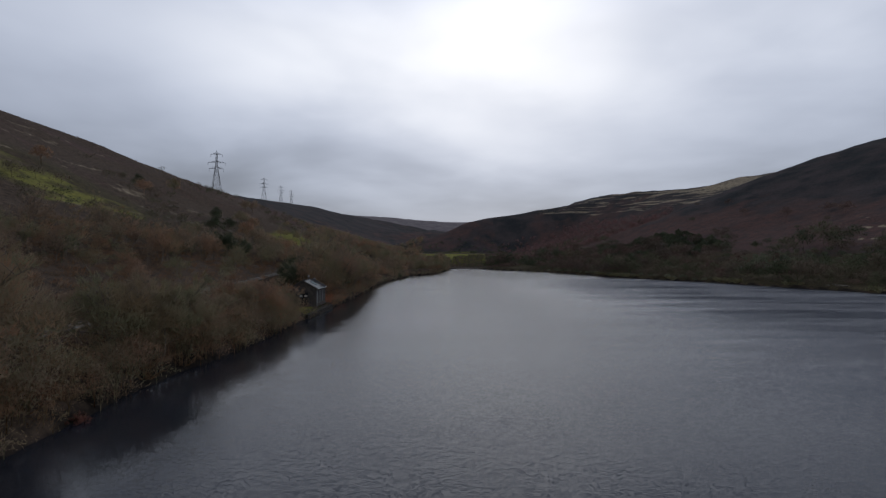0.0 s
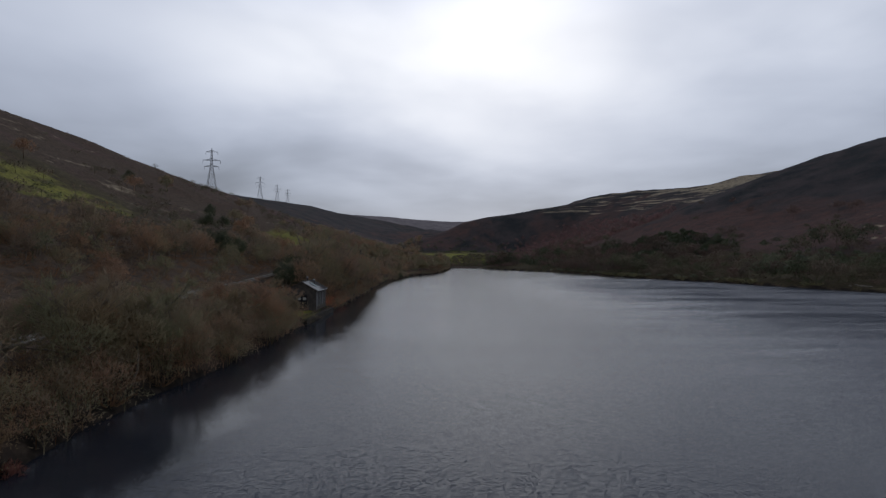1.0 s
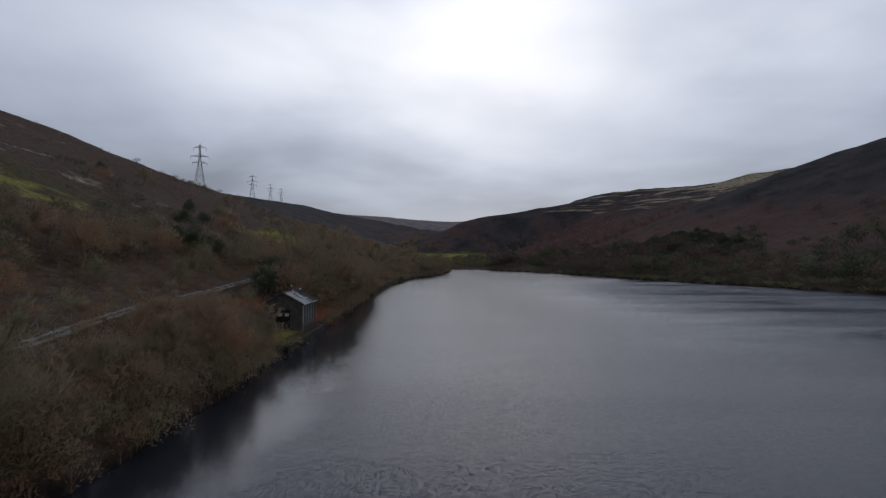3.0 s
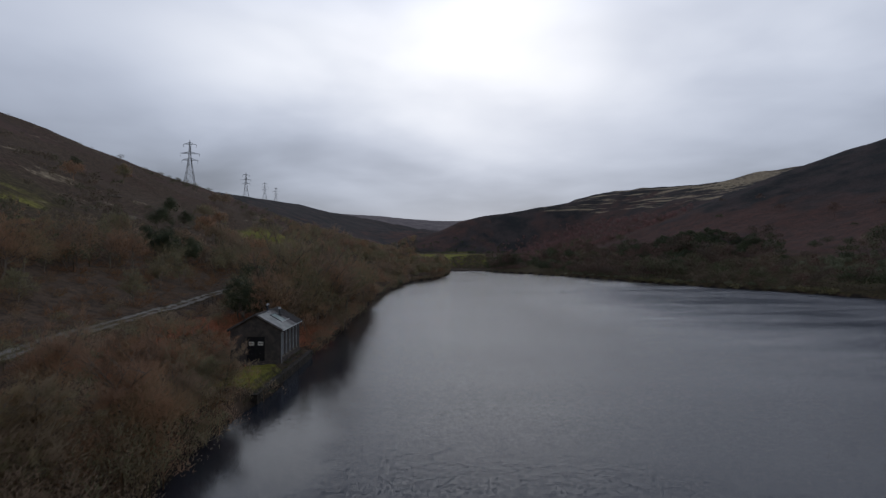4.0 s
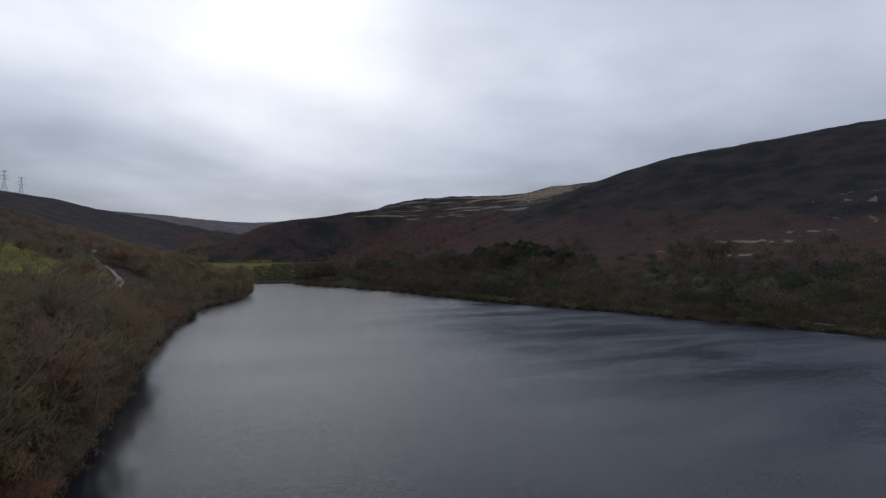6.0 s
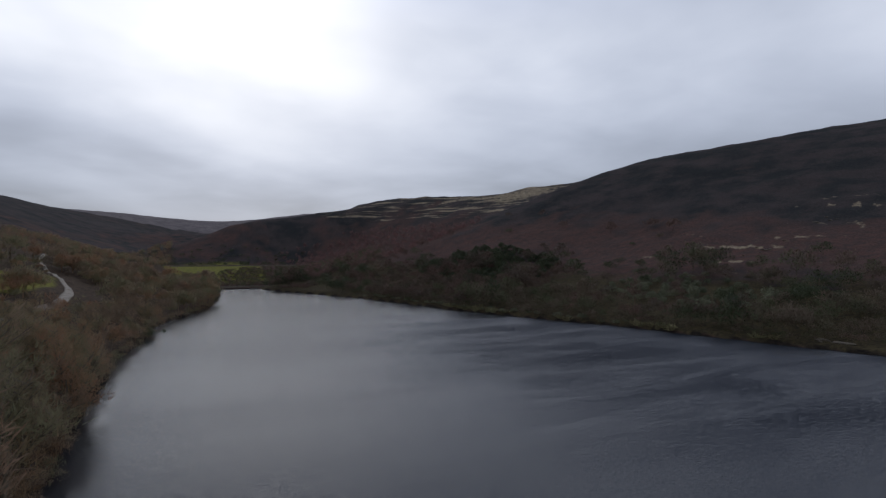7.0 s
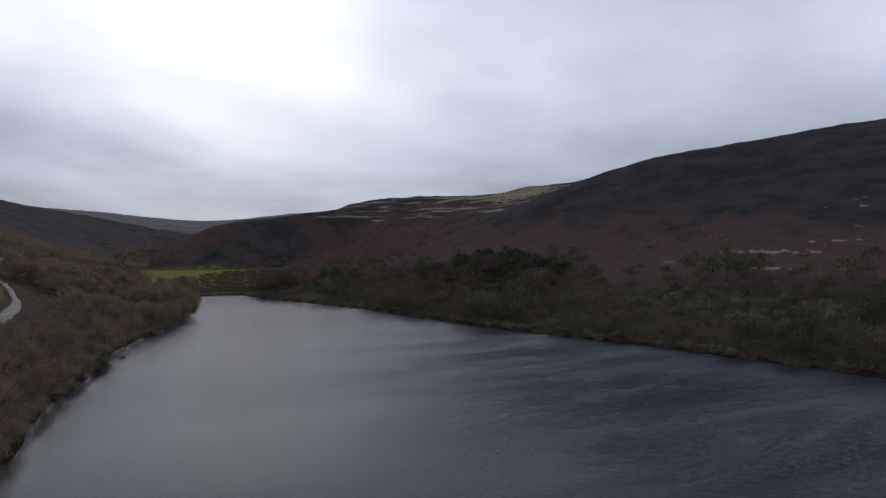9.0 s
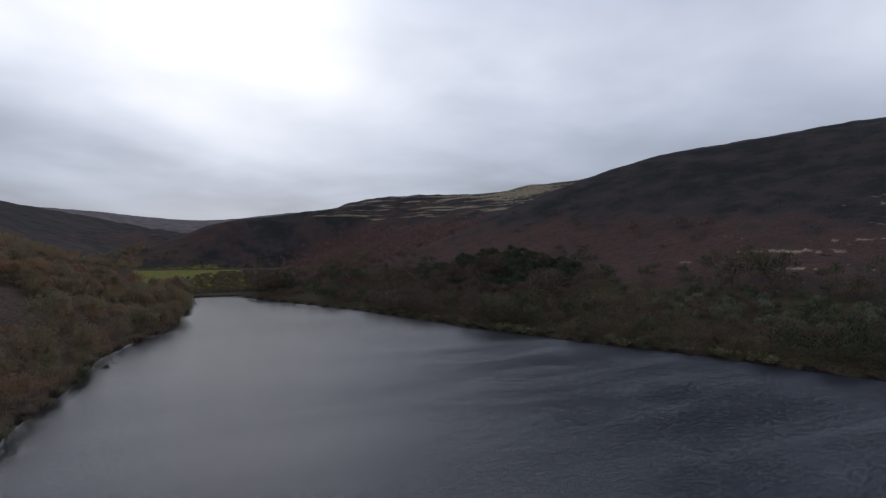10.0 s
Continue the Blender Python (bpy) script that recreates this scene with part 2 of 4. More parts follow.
M_GLASS = material("dirty_pane", mottled((0.85, 0.83, 0.72), (0.65, 0.63, 0.55), 6.0), 0.3, 0.5)


WAVES, VIEW_LEAN = 0.62, 0.45


def water_material():
    """Peaty water whose slopes come from three sizes of ripples; the wind field sets how steep they are, an added lean
    how bright.
    """
    mat = bpy.data.materials.new("peaty_water")
    mat.use_nodes = True
    n = Nodes(mat.node_tree)
    where = n.add("ShaderNodeNewGeometry").outputs["Position"]
    place = n.add("ShaderNodeSeparateXYZ")
    n.put(place, 0, where)

    def turned(angle, stretch):
        node = n.add("ShaderNodeMapping")
        for slot, v in (("Vector", where), ("Rotation", (0, 0, radians(angle))), ("Scale", stretch)):
            n.put(node, slot, v)
        return node.outputs[0]

    def slopes(vector, scale, detail, weight, bend=0.0):
        node = n.add("ShaderNodeTexNoise")
        for slot, v in (("Vector", vector), ("Scale", scale), ("Detail", detail), ("Roughness", 0.5), ("Distortion", bend)):
            n.put(node, slot, v)
        shift = n.vec("SUBTRACT", node.outputs["Color"], (0.5, 0.5, 0.5)).outputs[0]
        sized = n.vec("SCALE", shift)
        n.put(sized, "Scale", weight)
        return sized.outputs[0]

    ripples = turned(20, (0.75, 1.35, 1.0))
    lanes = turned(-12, (0.28, 1.0, 1.0))
    tilt = n.vec("ADD", slopes(ripples, 26.0, 1.0, 1.0), slopes(ripples, 9.5, 1.0, 0.75)).outputs[0]
    tilt = n.vec("ADD", tilt, slopes(ripples, 2.4, 2.0, 0.26)).outputs[0]
    # shelter under the wooded bank
    left = n.add("ShaderNodeAttribute", attribute_name="offshore").outputs["Fac"]
    edge = n.math("ADD", left, n.math("MULTIPLY", n.math("SUBTRACT", n.noise(where, 0.16, 4.0), 0.5), 7.0))
    wind = n.steps(edge, 0.8, 4.2, 0.28, 1.0)
    # gusts ruffle the open side in lanes, steeper and with a darkening lean added
    open_side = n.math("ADD", place.outputs[0], n.math("MULTIPLY", n.math("SUBTRACT", n.noise(lanes, 0.020, 3.0), 0.5), 40.0))
    ahead = n.math("ADD", place.outputs[1], n.math("MULTIPLY", n.math("SUBTRACT", n.noise(lanes, 0.031, 3.0), 0.5), 110.0))
    gust = n.math("MULTIPLY", n.steps(open_side, 8.0, 95.0), n.steps(ahead, 250.0, 350.0, 1.0, 0.10))
    lane = n.steps(n.noise(lanes, 0.070, 8.0, 0.70, 0.5), 0.32, 0.68)
    gust = n.math("MULTIPLY", gust, n.math("ADD", 0.46, n.math("MULTIPLY", lane, 0.54)))
    wind = n.math("MULTIPLY", wind, n.steps(n.noise(lanes, 0.034, 7.0, 0.66, 0.8), 0.32, 0.70, 0.82, 1.12))
    wind = n.math("MULTIPLY", wind, n.steps(place.outputs[1], 150.0, 320.0, 1.0, 1.35))
    # an added lean of the normals towards the viewer's side lifts the reflection skyward
    heave = n.vec("SCALE", slopes(turned(8, (0.7, 1.5, 1.0)), 1.1, 3.0, 0.60))
    n.put(heave, "Scale", gust)
    tilt = n.vec("ADD", tilt, heave.outputs[0]).outputs[0]
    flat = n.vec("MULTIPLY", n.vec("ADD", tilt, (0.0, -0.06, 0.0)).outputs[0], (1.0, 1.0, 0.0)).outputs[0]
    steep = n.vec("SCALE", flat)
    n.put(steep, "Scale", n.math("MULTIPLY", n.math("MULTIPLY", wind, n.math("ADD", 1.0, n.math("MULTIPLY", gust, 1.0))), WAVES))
    # extra tilt of the normals to the viewer's side, added to darken the lanes
    view_tilt = n.vec("SCALE", (-0.36, -0.93, 0.0))
    n.put(view_tilt, "Scale", n.math("MULTIPLY", gust, VIEW_LEAN))
    steep = n.vec("ADD", steep.outputs[0], view_tilt.outputs[0]).outputs[0]
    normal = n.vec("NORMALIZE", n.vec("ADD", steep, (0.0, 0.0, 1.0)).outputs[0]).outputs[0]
    bsdf = n.add("ShaderNodeBsdfPrincipled")
    n.put(bsdf, "Base Color", (0.023, 0.027, 0.036, 1))
    n.put(bsdf, "IOR", 1.333)
    n.put(bsdf, "Specular Tint", (0.95, 0.99, 1.0, 1))
    n.put(bsdf, "Roughness", 0.05)
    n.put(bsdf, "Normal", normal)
    n.put(n.add("ShaderNodeOutputMaterial"), "Surface", bsdf.outputs[0])
    return mat


M_WATER = water_material()

# ---- the lie of the land ----
# shores and the edges of the valley floor, by distance up the valley
SY = (-700, 120, 260, 300, 322, 342, 360, 377, 425, 475, 545, 570, 620, 700, 900, 1200, 1600, 2200, 4000)
SL = (-30, -26.6, -28.3, -24.5, -23.5, -21, -15, -9, -1.5, 2.5, 7, 4, -14, -30, -30, -10, 20, 60, 60)
SR = (188, 158, 126, 111, 105, 99, 95, 91, 82, 62, 38, 40, 70, 86, 70, 60, 60, 100, 100)
# height of the valley floor: bed, far shore, grass embankment, upper valley, moor
FY = (-4000, -330, -300, 546, 566, 600, 684, 690, 700, 1000, 1400, 1900, 2250, 2600, 3200, 4000)
FZ = (6, 6, -3, -3, 0.9, 1.6, 16.0, 16.2, 14.5, 17, 30, 70, 135, 176, 182, 170)
# height and breadth of the hillsides
LY = (-700, 0, 250, 450, 660, 1000, 1400, 1800, 2300, 4000)
LA = (155, 142, 128, 110.5, 102, 112, 129, 124, 39, 0)
LD = (288, 299, 316, 346, 359, 405, 482, 534, 484, 477)
RY = (-700, 0, 200, 350, 500, 700, 900, 1300, 1800, 2300, 4000)
RA = (166, 174, 181, 183, 153, 89, 96, 65, 55, 51, 59)
RD = (717, 737, 735, 664, 511, 296, 160, 269, 381, 480, 556)
HUT = (-27.55, 119.5, 1.35)


def soft(y, ys, vs, r):
    """Interpolation with rounded joints."""
    return sum(w * np.interp(y + o * r, ys, vs) for o, w in ((-1.5, 1 / 12), (-0.75, 0.25), (0, 1 / 3), (0.75, 0.25), (1.5, 1 / 12)))


def rise(u):
    """Hillside profile: a gentle foot, a steady slope, a broad top."""
    v = np.clip(u, 0, 1)
    return 0.25 * v + 0.75 * v * v * (3 - 2 * v) + 0.06 * np.clip(u - 1, 0, 3)


def lattice(x, y, seed):
    """Smooth value noise from 0 to 1."""
    def rnd(i, j):
        s = np.sin(i * 127.1 + j * 311.7 + seed * 74.7) * 43758.5453
        return s - np.floor(s)
    i, j = np.floor(x), np.floor(y)
    u, v = x - i, y - j
    u, v = u * u * (3 - 2 * u), v * v * (3 - 2 * v)
    return (rnd(i, j) * (1 - u) + rnd(i + 1, j) * u) * (1 - v) + (rnd(i, j + 1) * (1 - u) + rnd(i + 1, j + 1) * u) * v


def fbm(x, y, size, seed, octaves=4):
    total, weight, amp = 0.0, 0.0, 1.0
    for k in range(octaves):
        total, weight = total + amp * lattice(x / size, y / size, seed + k * 13), weight + amp
        size, amp = size / 2.03, amp * 0.55
    return total / weight


def smooth01(v, lo, hi):
    t = np.clip((v - lo) / (hi - lo), 0, 1)
    return t * t * (3 - 2 * t)


def shores(y):
    return soft(y, SY, SL, 10), soft(y, SY, SR, 10)


def height(x, y):
    x, y = np.asarray(x, float), np.asarray(y, float)
    xl, xr = shores(y)
    wob = (fbm(x, y, 14, 5, 3) - 0.5) * 3.0
    left, right = xl - x + wob, x - xr + wob
    floor = soft(y, FY, FZ, 4)
    bank = lambda d: 4.2 * np.clip((d + 3.0) / 4.4, 0, 1)
    low = np.where(floor < 0.5, np.clip(floor + bank(left) + bank(right), None, np.maximum(floor, 1.2)), floor)
    dl, dr = np.clip(xl - x, 0, None), np.clip(x - xr, 0, None)
    hill = soft(y, LY, LA, 60) * rise(dl / soft(y, LY, LD, 60)) + soft(y, RY, RA, 60) * rise(dr / soft(y, RY, RD, 60))
    rough = np.clip((dl + dr) / 60, 0, 1)
    z = low + hill + rough * ((fbm(x, y, 45, 21) - 0.5) * 5 + (fbm(x, y, 9, 33, 3) - 0.5) * 1.3)
    z = z + 44 * np.exp(-((y - 1450) / 150) ** 2 - ((x - 40) / 190) ** 2)      # the spurs that close the valley
    # the farther spur, whose end comes down across the head of the valley
    crest = np.interp(x, (-140, -80, -30, 8, 33, 70, 110, 189, 300, 420), (14, 22, 40, 52, 64, 72, 79, 92, 108, 108))
    crest = crest + 5 * (fbm(x, y, 60, 25, 3) - 0.5)
    face = smooth01(y + 0.10 * x, 752, 872) * (1 - smooth01(y, 880, 1240))
    z = np.where(y > 730, np.maximum(z, 15 + (crest - 15) * face), z)
    # level stance for the hut beside the water
    pad = np.clip((7.5 - np.abs(x + 33.4)) / 1.2, 0, 1) * np.clip((13.5 - np.abs(y - 117.5)) / 3, 0, 1)
    z = z * (1 - pad) + HUT[2] * pad
    return z


def at(x, y):
    return float(height(x, y))


def axis(*runs):
    """Grid lines: (start, end, step) runs, end to end."""
    return np.concatenate([np.arange(a, b, s) for a, b, s in runs] + [[runs[-1][1]]])


def plain_mesh(name, verts, faces, mat):
    """Mesh from arrays; all faces have the same number of corners."""
    me = bpy.data.meshes.new(name)
    verts, faces = np.asarray(verts, np.float32), np.asarray(faces, np.int32)
    k = faces.shape[1]
    me.vertices.add(len(verts))
    me.vertices.foreach_set("co", verts.ravel())
    me.loops.add(faces.size)
    me.loops.foreach_set("vertex_index", faces.ravel())
    me.polygons.add(len(faces))
    me.polygons.foreach_set("loop_start", np.arange(0, faces.size, k, dtype=np.int32))
    me.update(calc_edges=True)
    me.materials.append(mat)
    return me


def spot(x, y, cx, cy, rx, ry):
    """1 in the middle of an oval, 0.5 at its edge."""
    return np.clip(1.5 - np.hypot((x - cx) / rx, (y - cy) / ry), 0, 1)


def covers(x, y, z):
    """What grows where."""
    xl, xr = shores(y)
    dl, dr = xl - x, x - xr
    side = np.where(dl > 0, dl, np.where(dr > 0, dr, 0))
    n1, n2, n3 = fbm(x, y, 70, 3), fbm(x, y, 30, 8), fbm(x, y, 120, 14)
    out = {}
    right = dr > 0
    rust = 0.20 + 0.7 * n1 + 0.42 * spot(x, y, 190, 690, 75, 150) + 0.20 * spot(x, y, 262, 370, 70, 130)
    rust = rust - np.where(right, 0.45 * smooth01(z + 44 * (n3 - 0.5) + 16 * (n2 - 0.5), 20, 76), 0.2 * smooth01(z, 60, 95) - 0.6 * (fbm(x, y, 40, 47) - 0.42) - 0.30) - np.where(right, 0.5, 0.1) * smooth01(y, 1000, 1300)
    out["rust"] = rust + np.where(right, 0.10 * smooth01(z, 16, 30) * (1 - smooth01(z, 45, 75)), 0) - 0.45 * smooth01(y, 735, 770) * (1 - smooth01(x, 90, 170))
    out["litter"] = (np.where(dl > 0, 1.0 - smooth01(dl, 60, 150), 0) * 0.75 + 0.3 * n2 - 0.1) * (1 - smooth01(y, 720, 900)) + smooth01(dl, -70, 40) * (0.36 - 0.24 * smooth01(y, 420, 620) + 0.5 * n3 + 0.9 * (fbm(x, y, 24, 44) - 0.5)) * (1 - 0.4 * smooth01(y, 700, 1300))
    olive = np.where(right, 1.05 - smooth01(dr, 50, 130), 0) + 0.5 * n2 - 0.25
    olive = olive + np.where((dl > 0) & (y < 420), -0.12 * smooth01(dl, 60, 130) * (1 - smooth01(z, 60, 95)) + 0.9 * (n1 - 0.5), 0)
    out["olive"] = olive * (1 - smooth01(y, 640, 780))
    # pale grass along the shelves of the farther slope, and in streaks elsewhere
    bend = 14 * (n1 - 0.5) + 7 * (n2 - 0.5)
    far_slope = smooth01(z + bend, 66, 80) * smooth01(dr, 50, 100) * smooth01(y, 540, 640) * (1 - smooth01(y, 940, 1040))
    out["shelf"] = far_slope
    pale = 0.95 * spot(x, y, 246, 316, 34, 50) * smooth01(fbm(x * 0.5 + z, z * 13, 16, 57, 3), 0.67, 0.77)
    pale = pale + 0.95 * spot(x, y, 325, 306, 40, 30) * smooth01(fbm(x * 0.6 + z, z * 9, 18, 52, 3), 0.56, 0.72)
    pale = pale + np.where((dl > 0) & (y < 520), smooth01(dl, 50, 90) * smooth01(fbm(y / 2 + x / 5, z * 5, 20, 61, 3), 0.60, 0.74) * 0.5, 0)
    sweep = spot(x, y, 345, 690, 42, 85) * smooth01(z, 74, 86) * (1.25 - smooth01(fbm(x / 3 + z, z * 8, 30, 63, 3), 0.35, 0.65))
    out["pale"] = pale + 0.85 * sweep * smooth01(dr, 60, 120)
    out["moor"] = smooth01(y + 160 * (n2 - 0.5), 2040, 2120) * (0.75 + 0.4 * n1)
    green = 1.1 * np.maximum(spot(x, y, -93, 350, 19, 27), spot(x, y, -97, 372, 15, 19))
    upland = spot(x, y, -138, 168, 34, 30) * (0.45 + 0.8 * fbm(x, y, 16, 37, 3))
    flecks = (fbm(x / 2 + y / 5, z * 5, 12, 39, 3) > 0.58) * spot(x, y, -112, 174, 26, 36)
    green = np.maximum(green, np.where(dl > 0, 0.54 * upland + 0.40 * flecks, 0))
    out["olive"] = out["olive"] + np.where(dl > 0, 0.8 * spot(x, y, -140, 185, 44, 52), 0)
    green = green + 1.1 * spot(x, y, -73, 384, 8, 30)
    bankside = smooth01(y, 596, 612) * (1 - smooth01(y, 690, 696)) * np.where((dl < 8) & (dr < 8), 1 - smooth01(x, 40, 62), 0)
    green = green + bankside + smooth01(y + 0.1 * x, 745, 765) * (1 - smooth01(z, 18, 22)) * (1 - smooth01(y, 790, 815)) * smooth01(x, -70, -40) * (1 - smooth01(x, 40, 60)) * (0.05 + 0.8 * n2)
    lawn = np.clip((2.6 - np.abs(x + 28.7 + 0.06 * (119.5 - y))) / 1.2, 0, 1) * np.clip((6.5 - np.abs(y - 113.4)) / 2, 0, 1)
    out["green"] = green
    out["lawn"] = lawn
    out["shore"] = np.where(z < 0.75, 1.0, 0.0) * np.where(y < 640, 1, 0) + 0.45 * (z < 1.25) * (side < 4) * (n2 > 0.5) * (1 - lawn)
    return out


def build_ground():
    xs = axis((-4000, -1600, 400), (-1600, -700, 60), (-700, -340, 14), (-340, -110, 5), (-110, -20, 2.1), (-20, 80, 5), (80, 190, 2.6), (190, 420, 4.5), (420, 800, 12), (800, 1600, 60), (1600, 4000, 400))
    ys = axis((-2500, -700, 300), (-700, -40, 20), (-40, 20, 4), (20, 420, 2.8), (420, 720, 3.6), (720, 1060, 5), (1060, 2000, 16), (2000, 2900, 30), (2900, 4700, 300))
    gx, gy = np.meshgrid(xs, ys)
    gz = height(gx, gy)
    nx, ny = len(xs), len(ys)
    i = (np.arange(ny - 1)[:, None] * nx + np.arange(nx - 1)).ravel()
    me = plain_mesh("ground", np.stack([gx, gy, gz], -1).reshape(-1, 3), np.stack([i, i + 1, i + nx + 1, i + nx], 1), M_GROUND)
    me.polygons.foreach_set("use_smooth", np.ones(len(i), bool))
    for key, value in covers(gx, gy, gz).items():
        me.attributes.new(key, "FLOAT", "POINT").data.foreach_set("value", np.clip(value, 0, 1).astype(np.float32).ravel())
    return tagged(new("ground", me), "moorland valley sides of dark heather, rusty bracken and rough grass", "hillside", kind="structure")


build_ground()
wx, wy = axis((-70, 20, 3), (20, 260, 12)), axis((-330, 0, 30), (0, 600, 5))
gx, gy = np.meshgrid(wx, wy)
i = (np.arange(len(wy) - 1)[:, None] * len(wx) + np.arange(len(wx) - 1)).ravel()
lake = plain_mesh("water", np.stack([gx, gy, 0 * gx], -1).reshape(-1, 3), np.stack([i, i + 1, i + len(wx) + 1, i + len(wx)], 1), M_WATER)
sheltered = np.interp(gy, (100, 140, 200, 420), (6.5, 4.6, 0.6, 0.0))
lake.attributes.new("offshore", "FLOAT", "POINT").data.foreach_set("value", (gx - shores(gy)[0] - sheltered).astype(np.float32).ravel())
tagged(new("water", lake), "dark peaty reservoir water with wind ripples", "reservoir", kind="structure")


# ---- mesh helpers ----
def part(name, bm, mat, parent, label=""):
    me = bpy.data.meshes.new(name)
    bm.to_mesh(me)
    bm.free()
    me.materials.append(mat)
    ob = new(name, me)
    ob.parent = parent
    return tagged(ob, label)


def thing(name, m, label, category, group=""):
    ob = new(name)
    ob.matrix_world = m
    return tagged(ob, label, category, group)


def box(bm, x0, x1, y0, y1, z0, z1):
    v = [bm.verts.new((x, y, z)) for z in (z0, z1) for x, y in ((x0, y0), (x1, y0), (x1, y1), (x0, y1))]
    for f in ((3, 2, 1, 0), (4, 5, 6, 7), (0, 1, 5, 4), (1, 2, 6, 5), (2, 3, 7, 6), (3, 0, 4, 7)):
        bm.faces.new([v[i] for i in f])
    return bm


def boxes(*rows):
    bm = bmesh.new()
    for r in rows:
        box(bm, *r)
    return bm


def bar(bm, a, b, r, sides=4, r2=None):
    """A straight member from a to b."""
    a, b = Vector(a), Vector(b)
    q = (b - a).to_track_quat("Z", "Y")
    ring = []
    for p, rad in ((a, r), (b, r if r2 is None else r2)):
        ring.append([bm.verts.new(p + q @ Vector((rad * math.cos(6.2832 * k / sides), rad * math.sin(6.2832 * k / sides), 0))) for k in range(sides)])
    for k in range(sides):
        bm.faces.new((ring[0][k], ring[0][(k + 1) % sides], ring[1][(k + 1) % sides], ring[1][k]))
    bm.faces.new(ring[0][::-1])
    bm.faces.new(ring[1])
    return bm


# ---- the stone hut on the shore ----
def build_hut():
    W, L, E, R, T = 5.75, 9.3, 4.0, 5.62, 0.4      # width, length, eaves, ridge, wall
    hut = thing("boathouse", pose(*HUT), "dark stone boathouse with a pale sheet roof beside the water", "boathouse")

    def gable(name, y0, y1, door):
        bm = bmesh.new()
        if door:
            box(bm, -W, -3.9, y0, y1, -0.6, E)
            box(bm, -1.8, 0, y0, y1, -0.6, E)
            box(bm, -3.9, -1.8, y0, y1, 3.15, E)
        else:
            box(bm, -W, 0, y0, y1, -0.6, E)
        p = [bm.verts.new((x, y, z)) for y in (y0, y1) for x, z in ((-W, E), (0, E), (-W / 2, R - 0.05))]
        for f in ((0, 1, 2), (5, 4, 3), (0, 3, 4, 1), (1, 4, 5, 2), (2, 5, 3, 0)):
            bm.faces.new([p[k] for k in f])
        return part(name, bm, M_STONE, hut)

    gable("front_wall", 0, T, True)
    gable("back_wall", L - T, L, False)
    part("side_wall", boxes((-W, -W + T, T, L - T, -0.6, E)), M_STONE, hut)
    # lakeside wall: piers, sill course and lintel round five tall windows
    bays = [(0.75 + 1.66 * k, 0.75 + 1.66 * k + 0.95) for k in range(5)]
    lake = boxes((-T, 0, T, L - T, -0.6, 0.75), (-T, 0, T, L - T, 3.5, E))
    edges = [T] + [v for b in bays for v in b] + [L - T]
    for a, b in zip(edges[::2], edges[1::2]):
        box(lake, -T, 0, a, b, 0.75, 3.5)
    part("lakeside_wall", lake, M_STONE, hut)
    for a, b in bays:
        win = part("window", boxes((-0.20, -0.15, a, b, 0.75, 3.5)), M_BOARD, hut, "tall window boarded in pale grey")
        part("frame", boxes((-0.15, -0.06, a, a + 0.10, 0.75, 3.5), (-0.15, -0.06, b - 0.10, b, 0.75, 3.5), (-0.15, -0.06, a + 0.10, b - 0.10, 3.40, 3.5),
                            (-0.15, -0.08, a + 0.10, b - 0.10, 2.05, 2.12)), M_WHITE, win)
        part("sill", boxes((-0.30, 0.10, a - 0.08, b + 0.08, 0.65, 0.752)), M_ROCK, win)
    # plinth and quoins
    part("plinth", boxes((-W - 0.07, 0.07, -0.07, -0.002, -0.6, 0.35), (0.002, 0.07, 0, L + 0.07, -0.6, 0.35)), M_STONE, hut)
    # arched head over the door
    bm = bmesh.new()
    for k in range(11):
        a0, a1 = math.pi * k / 11 + 0.012, math.pi * (k + 1) / 11 - 0.012
        v = [bm.verts.new((-2.85 + r * math.cos(a), y, 3.0 + 0.85 * r * math.sin(a))) for y in (-0.05, 0.0) for r, a in ((1.15, a0), (1.5, a0), (1.5, a1), (1.15, a1))]
        for f in ((0, 1, 2, 3), (0, 4, 5, 1), (1, 5, 6, 2), (2, 6, 7, 3), (3, 7, 4, 0)):
            bm.faces.new([v[q] for q in f])
    part("door_arch", bm, M_STONE, hut)
    part("doorstep", boxes((-4.05, -1.65, -0.55, -0.071, -0.3, 0.06)), M_STONE, hut)
    for x0, x1 in ((-3.88, -2.86), (-2.84, -1.82)):
        leaf = part("door", boxes((x0, x1, 0.16, 0.22, 0.04, 3.13)), M_DOOR, hut, "black double door leaf with a small light pane")
        for k in range(1, 5):
            x = x0 + (x1 - x0) * k / 5
            part("door_batten", boxes((x - 0.012, x + 0.012, 0.148, 0.16, 0.1, 3.1)), M_DOOR, leaf)
        part("pane", boxes((x0 + 0.22, x1 - 0.20, 0.135, 0.158, 2.12, 2.56)), M_GLASS, leaf, "pale square pane in the door")
        part("glazing_bar", boxes((x0 + 0.30, x1 - 0.24, 0.12, 0.134, 2.30, 2.37)), M_DOOR, leaf)
        part("handle", boxes((x0 + 0.45, x0 + 0.57, 0.10, 0.147, 1.15, 1.20)), M_STEEL, leaf)
    # roof: corrugated sheets lying on the two slopes
    run = math.hypot(W / 2 + 0.3, (R - E) * (W / 2 + 0.3) / (W / 2))
    tilt = math.atan2(R - E, W / 2)
    count = 10

